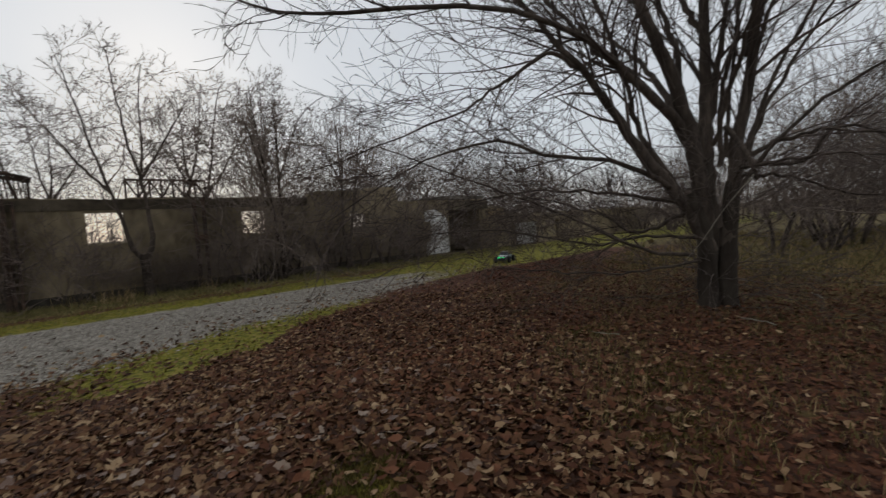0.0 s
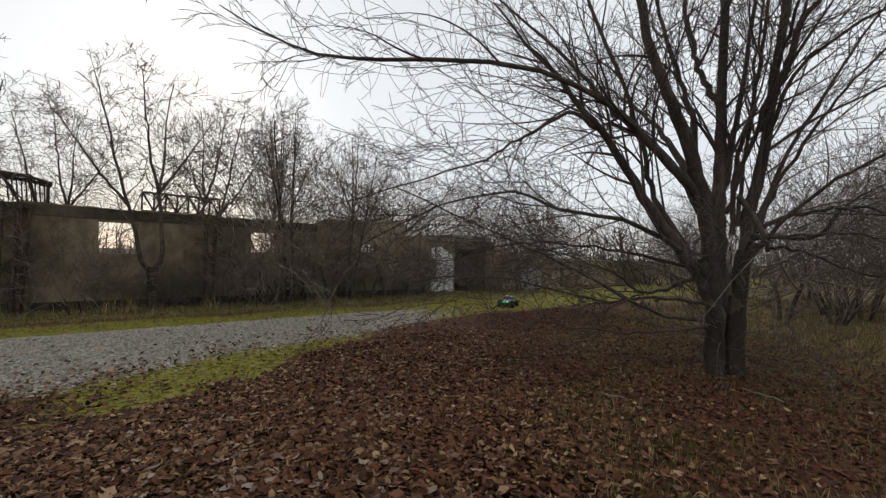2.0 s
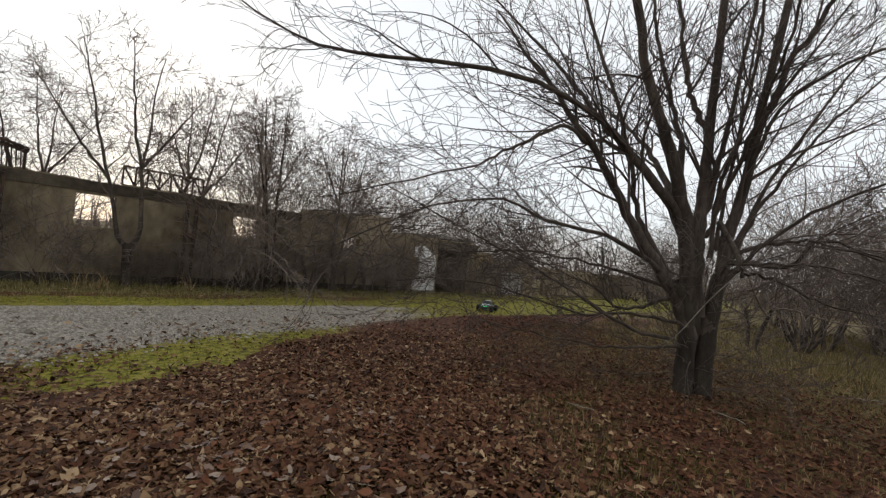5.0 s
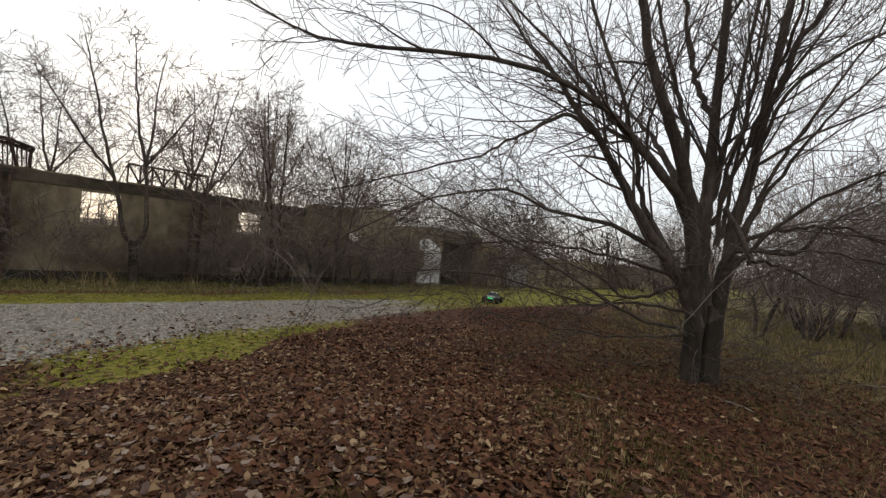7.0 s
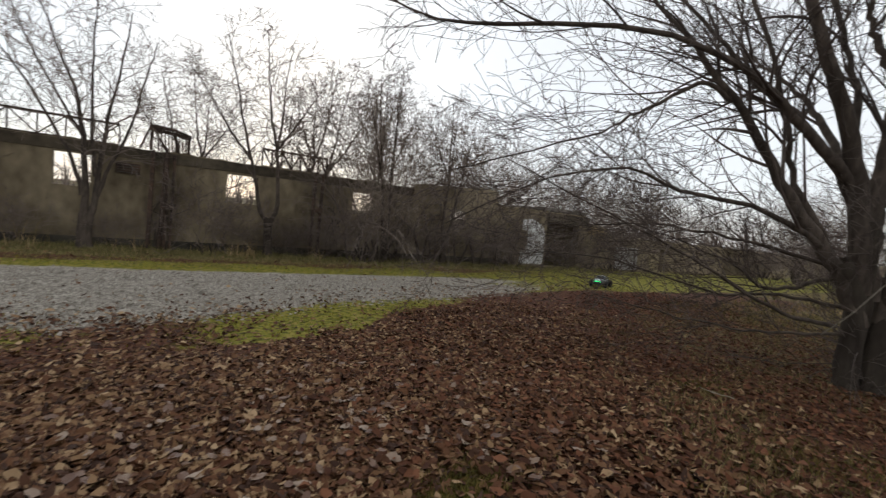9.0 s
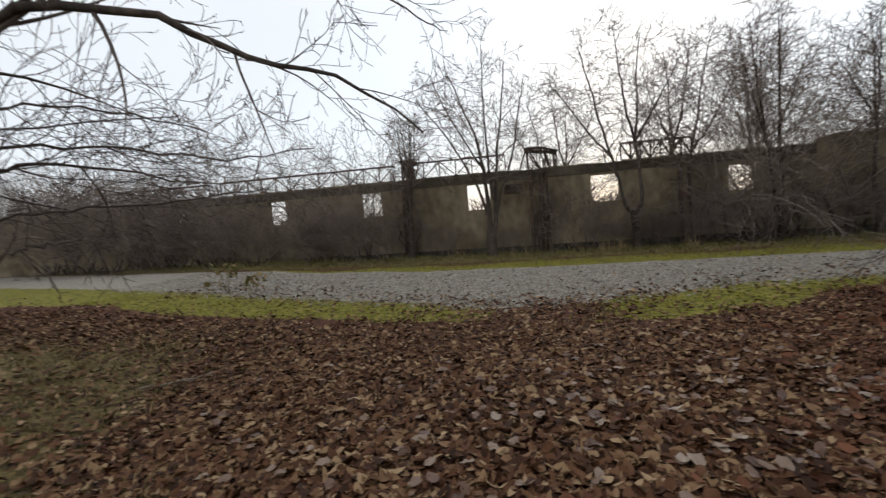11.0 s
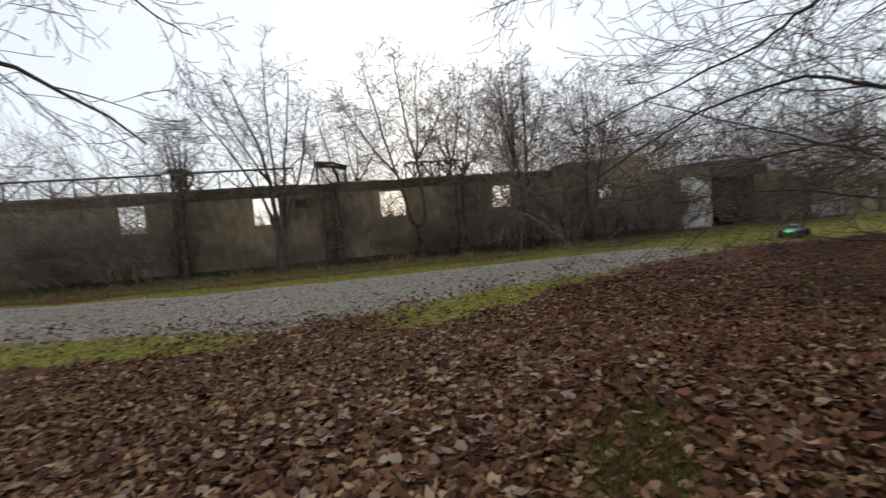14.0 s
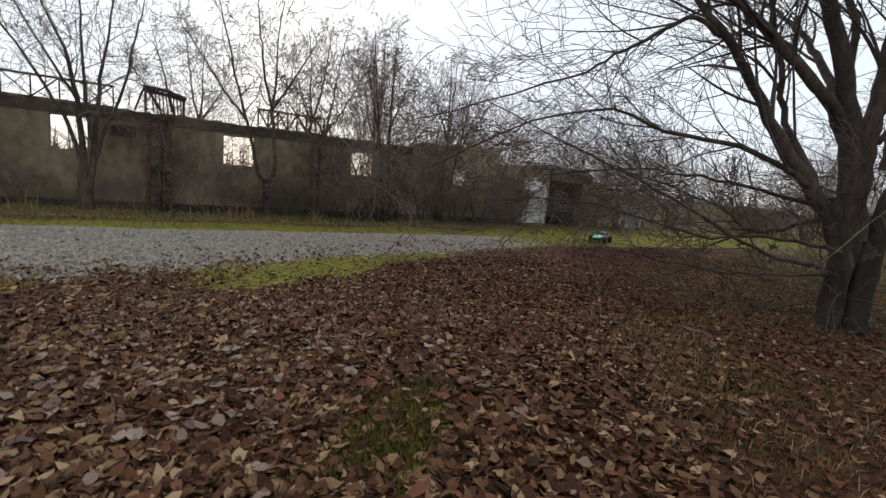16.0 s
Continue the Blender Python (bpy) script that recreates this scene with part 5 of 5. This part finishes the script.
def blades(name, n, place, length, width, material, label, seed, lean=0.5, tuft=0.0, per=7):
    g = np.random.default_rng(seed)
    x, y, k = place(g, n)
    if tuft:
        x, y, k = (np.repeat(v, per) for v in (x, y, k))
        x = x + g.normal(0, tuft, len(x))
        y = y + g.normal(0, tuft, len(y))
    n = len(x)
    ln = length * k * g.uniform(0.5, 1.3, n)
    a, b = g.uniform(0, 2 * np.pi, n), g.uniform(0, 2 * np.pi, n)
    z = height(x, y) - 0.01
    ux, uy = np.cos(a) * width * 0.5, np.sin(a) * width * 0.5
    l1 = lean * g.uniform(0.2, 1.0, n)
    dx, dy = np.cos(b) * ln * l1, np.sin(b) * ln * l1
    up = ln * np.sqrt(np.clip(1 - l1 ** 2, 0.05, 1))
    V = np.stack([
        np.stack([x - ux, y - uy, z], -1), np.stack([x + ux, y + uy, z], -1),
        np.stack([x + ux * 0.8 + dx * 0.4, y + uy * 0.8 + dy * 0.4, z + up * 0.65], -1), np.stack([x - ux * 0.8 + dx * 0.4, y - uy * 0.8 + dy * 0.4, z + up * 0.65], -1),
        np.stack([x + dx, y + dy, z + up * 0.95], -1)], 1).reshape(-1, 3)
    o = np.arange(n) * 5
    return tagged(new(name, mesh_np(name, V, quads=np.stack([o, o + 1, o + 2, o + 3], -1), tris=np.stack([o + 3, o + 2, o + 4], -1), material=material)), label, "grass", kind="stuff")


def mossy(g, n):
    x, y = g.uniform(-10, 14, n), g.uniform(5, 13, n)
    edge, near, farr = np.interp(x, *LEAF_EDGE), np.interp(x, *ROAD_NEAR), np.interp(x, *ROAD_FAR)
    wob = 0.25 * np.sin(x * 3.1) + 0.2 * np.sin(x * 7.3 + 2)
    keep = smooth_step(y, edge - 0.35 + wob * 0.6, edge + 0.2 + wob * 0.6) * (1 - smooth_step(y, near - 0.45 + wob, near + 0.15 + wob))
    keep *= 1 - 0.85 * np.exp(-((x + 0.4) / 1.3) ** 2)
    keep *= 1 - 0.75 * smooth_step(x, 4.0, 6.5)
    keep *= 0.35 + 0.65 * smooth_step(np.sin(x * 3.7 + np.sin(y * 2.9)) + np.sin(y * 4.3 - x * 1.1), -1.1, 0.3)
    keep = np.maximum(keep, smooth_step(y, farr - 0.15 + wob * 0.5, farr + 0.3 + wob * 0.5) * 0.75 * (1 - 0.85 * smooth_step(y + wob, 12.0, 12.7) * (1 - smooth_step(x, 8, 11))))
    keep = np.maximum(keep, 0.7 * smooth_step(x, 8, 12) * (y > edge))
    keep = np.maximum(keep, 0.3 * np.exp(-((x + 2.2) / 1.6) ** 2) * np.exp(-((y - near - 0.3) / 0.6) ** 2) * (np.sin(x * 5) * np.sin(y * 6 + x) > 0.1))
    m = g.random(n) < keep
    return x[m], y[m], np.ones(m.sum())


blades("moss_grass", 52000, mossy, 0.05, 0.012, MOSSBLADE, "short yellow-green moss and grass beside the track", 4, 0.8)


def verge(g, n):
    x, y = g.uniform(-16, 20, n), g.uniform(11.4, 15.6, n)
    keep = smooth_step(y, np.interp(x, *ROAD_FAR) + 0.1, np.interp(x, *ROAD_FAR) + 0.8) * (0.7 + 0.3 * smooth_step(y + 0.3 * np.sin(x * 2.7), 13.6, 14.8))
    m = g.random(n) < keep
    return x[m], y[m], 0.45 + 0.75 * smooth_step(y[m], 12.8, 15.2) * g.uniform(0.0, 1.2, m.sum())


blades("verge_grass", 12000, verge, 0.16, 0.009, VERGEBLADE, "rough dry grass along the foot of the wall", 5, 0.97, 0.07, 8)


def rough(g, n):
    x, y = g.uniform(9.5, 27, n), g.uniform(-12, 7, n)
    keep = smooth_step(x - 0.3 * y, 9, 12.5)
    m = g.random(n) < keep
    return x[m], y[m], g.uniform(0.5, 1.3, m.sum())


blades("rough_grass", 3800, rough, 0.3, 0.012, DIMBLADE, "rough olive grass past the big tree", 12, 0.85, 0.1, 7)


def tall(g, n):
    cx = g.choice([0.9, 1.6, 2.0, 2.2, 2.0, -0.6, -2.8, 4.2], n)
    return cx + g.normal(0, 0.22, n), 14.6 + g.normal(0, 0.25, n), g.uniform(0.4, 1.2, n)


blades("tall_dry_grass", 190, tall, 0.66, 0.014, DRYBLADE, "pale tall dry grass stalks by the wall", 6, 0.75)


def thin(g, n):
    x, y = g.uniform(-9, 16, n), g.uniform(-3, 8.5, n)
    keep = np.maximum(smooth_step(x - 0.95 * y, 0.9, 1.9) * (1 - smooth_step(y, 6.0, 8.0)) * (0.6 + 0.4 * np.maximum(smooth_step(x, 8, 12), 1 - smooth_step(x, 4.5, 6.0))), 1.4 * smooth_step(-x - 0.45 * y, 0.9, 2.8) * (1 - smooth_step(y, 4.4, 6.2)))
    keep = np.maximum(keep, 0.9 * np.exp(-(((x - 4.4) / 0.7) ** 2 + ((y - 2.1) / 0.4) ** 2)))
    keep *= 0.25 + 0.75 * smooth_step(np.sin(x * 2.1 + np.sin(y * 1.7)) + np.sin(y * 2.9 - x), -1.2, 0.8)
    m = g.random(n) < keep
    return x[m], y[m], g.uniform(0.5, 1.2, m.sum())


blades("thin_grass", 28000, thin, 0.105, 0.006, DIMBLADE, "sparse dull grass among the leaves", 7, 0.8, 0.05, 7)


def spots(g, n):
    """Dark green spots where the leaves lie thin."""
    k = np.where(g.random(n) < 0.35, g.choice([0, 1, 3], n), g.integers(0, 10, n))
    cx, cy = np.array([0.95, 1.4, 5.1, 1.1, 5.3, 3.75, 2.75, 4.1, 2.9, 4.4])[k], np.array([1.4, 1.9, 2.6, 1.6, 2.7, 1.4, 1.1, 1.3, 0.75, 1.0])[k]
    w = np.where(k > 3, 0.3, 0.19)
    return cx + g.normal(0, 1, n) * w, cy + g.normal(0, 1, n) * w * 0.7, np.ones(n)


blades("dark_grass", 11000, spots, 0.055, 0.007, DARKBLADE, "dark green grass showing between the leaves", 13, 0.85)


def gravel(n, seed):
    """Loose stones on the track."""
    g = np.random.default_rng(seed)
    x, y = g.uniform(-11, 12, n), g.uniform(6.2, 12.5, n)
    near, farr = np.interp(x, *ROAD_NEAR), np.interp(x, *ROAD_FAR)
    keep = smooth_step(y, near - 0.7, near + 0.3) * (1 - smooth_step(y, farr - 0.5, farr + 0.1)) * (1 - 0.9 * smooth_step(x, 5, 10))
    m = g.random(n) < keep
    x, y = x[m], y[m]
    n = len(x)
    base = np.array([(1, 0, 0), (-1, 0, 0), (0, 1, 0), (0, -1, 0), (0, 0, 0.7), (0, 0, -0.5)], float)
    tri = np.array([(0, 2, 4), (2, 1, 4), (1, 3, 4), (3, 0, 4)])
    s = 0.016 * g.lognormal(0, 0.4, n)
    P = base[None] * g.uniform(0.6, 1.3, (n, 6, 1)) * s[:, None, None]
    a = g.uniform(0, 6.28, n)
    c, si = np.cos(a)[:, None], np.sin(a)[:, None]
    X, Y = P[..., 0] * c - P[..., 1] * si, P[..., 0] * si + P[..., 1] * c
    V = np.stack([X + x[:, None], Y + y[:, None], P[..., 2] + (height(x, y) + s * 0.2)[:, None]], -1).reshape(-1, 3)
    T3 = (tri[None] + (np.arange(n) * 6)[:, None, None]).reshape(-1, 3)
    tagged(new("gravel", mesh_np("gravel", V, tris=T3, material=STONE, smooth=False)), "loose grey gravel stones on the track", "gravel", kind="stuff")


gravel(80000, 8)


def single_leaves(count, seed):
    """The larger leaves on top of the litter, each by itself, on a few shared meshes."""
    g = np.random.default_rng(seed)
    ang = np.linspace(0, 2 * np.pi, 14, endpoint=False)
    lobe = np.array([0.60, 0.50, 0.45, 0.43, 0.44, 0.46, 0.49, 0.54, 0.49, 0.46, 0.44, 0.43, 0.45, 0.50])
    kinds = []
    for k in range(10):
        w = lobe * (1 + g.normal(0, 0.08, 14))
        P = np.stack([np.sin(ang) * w * g.uniform(0.6, 0.95), np.cos(ang) * w], -1)
        P = np.concatenate([P, [[0, 0]]])
        z = g.uniform(0.2, 1.6) * P[:, 0] ** 2 + g.uniform(-0.2, 0.6) * P[:, 1] ** 2 + g.normal(0, 0.05, 15)
        kinds.append(mesh_np("leaf", np.column_stack([P, z]), tris=[(i, (i + 1) % 14, 14) for i in range(14)], material=LEAFONE))
    for i in range(count):
        x, y = g.triangular(-3.2, 0.4, 3.4), g.triangular(0.7, 2.0, 4.6)
        if math.hypot(x - 1.12, y - 1.6) < 0.55:
            y += 1.1
        s = g.uniform(0.06, 0.085)
        ob = new("leaf", kinds[int(g.integers(0, 10))])
        ob.parent = litter
        ob.matrix_local = pose(x, y, ground_z(x, y) + 0.035 + g.uniform(0, 0.012), g.normal(0, 10), g.normal(0, 12), g.uniform(0, 360)) @ Matrix.Scale(s, 4)


single_leaves(290, 21)
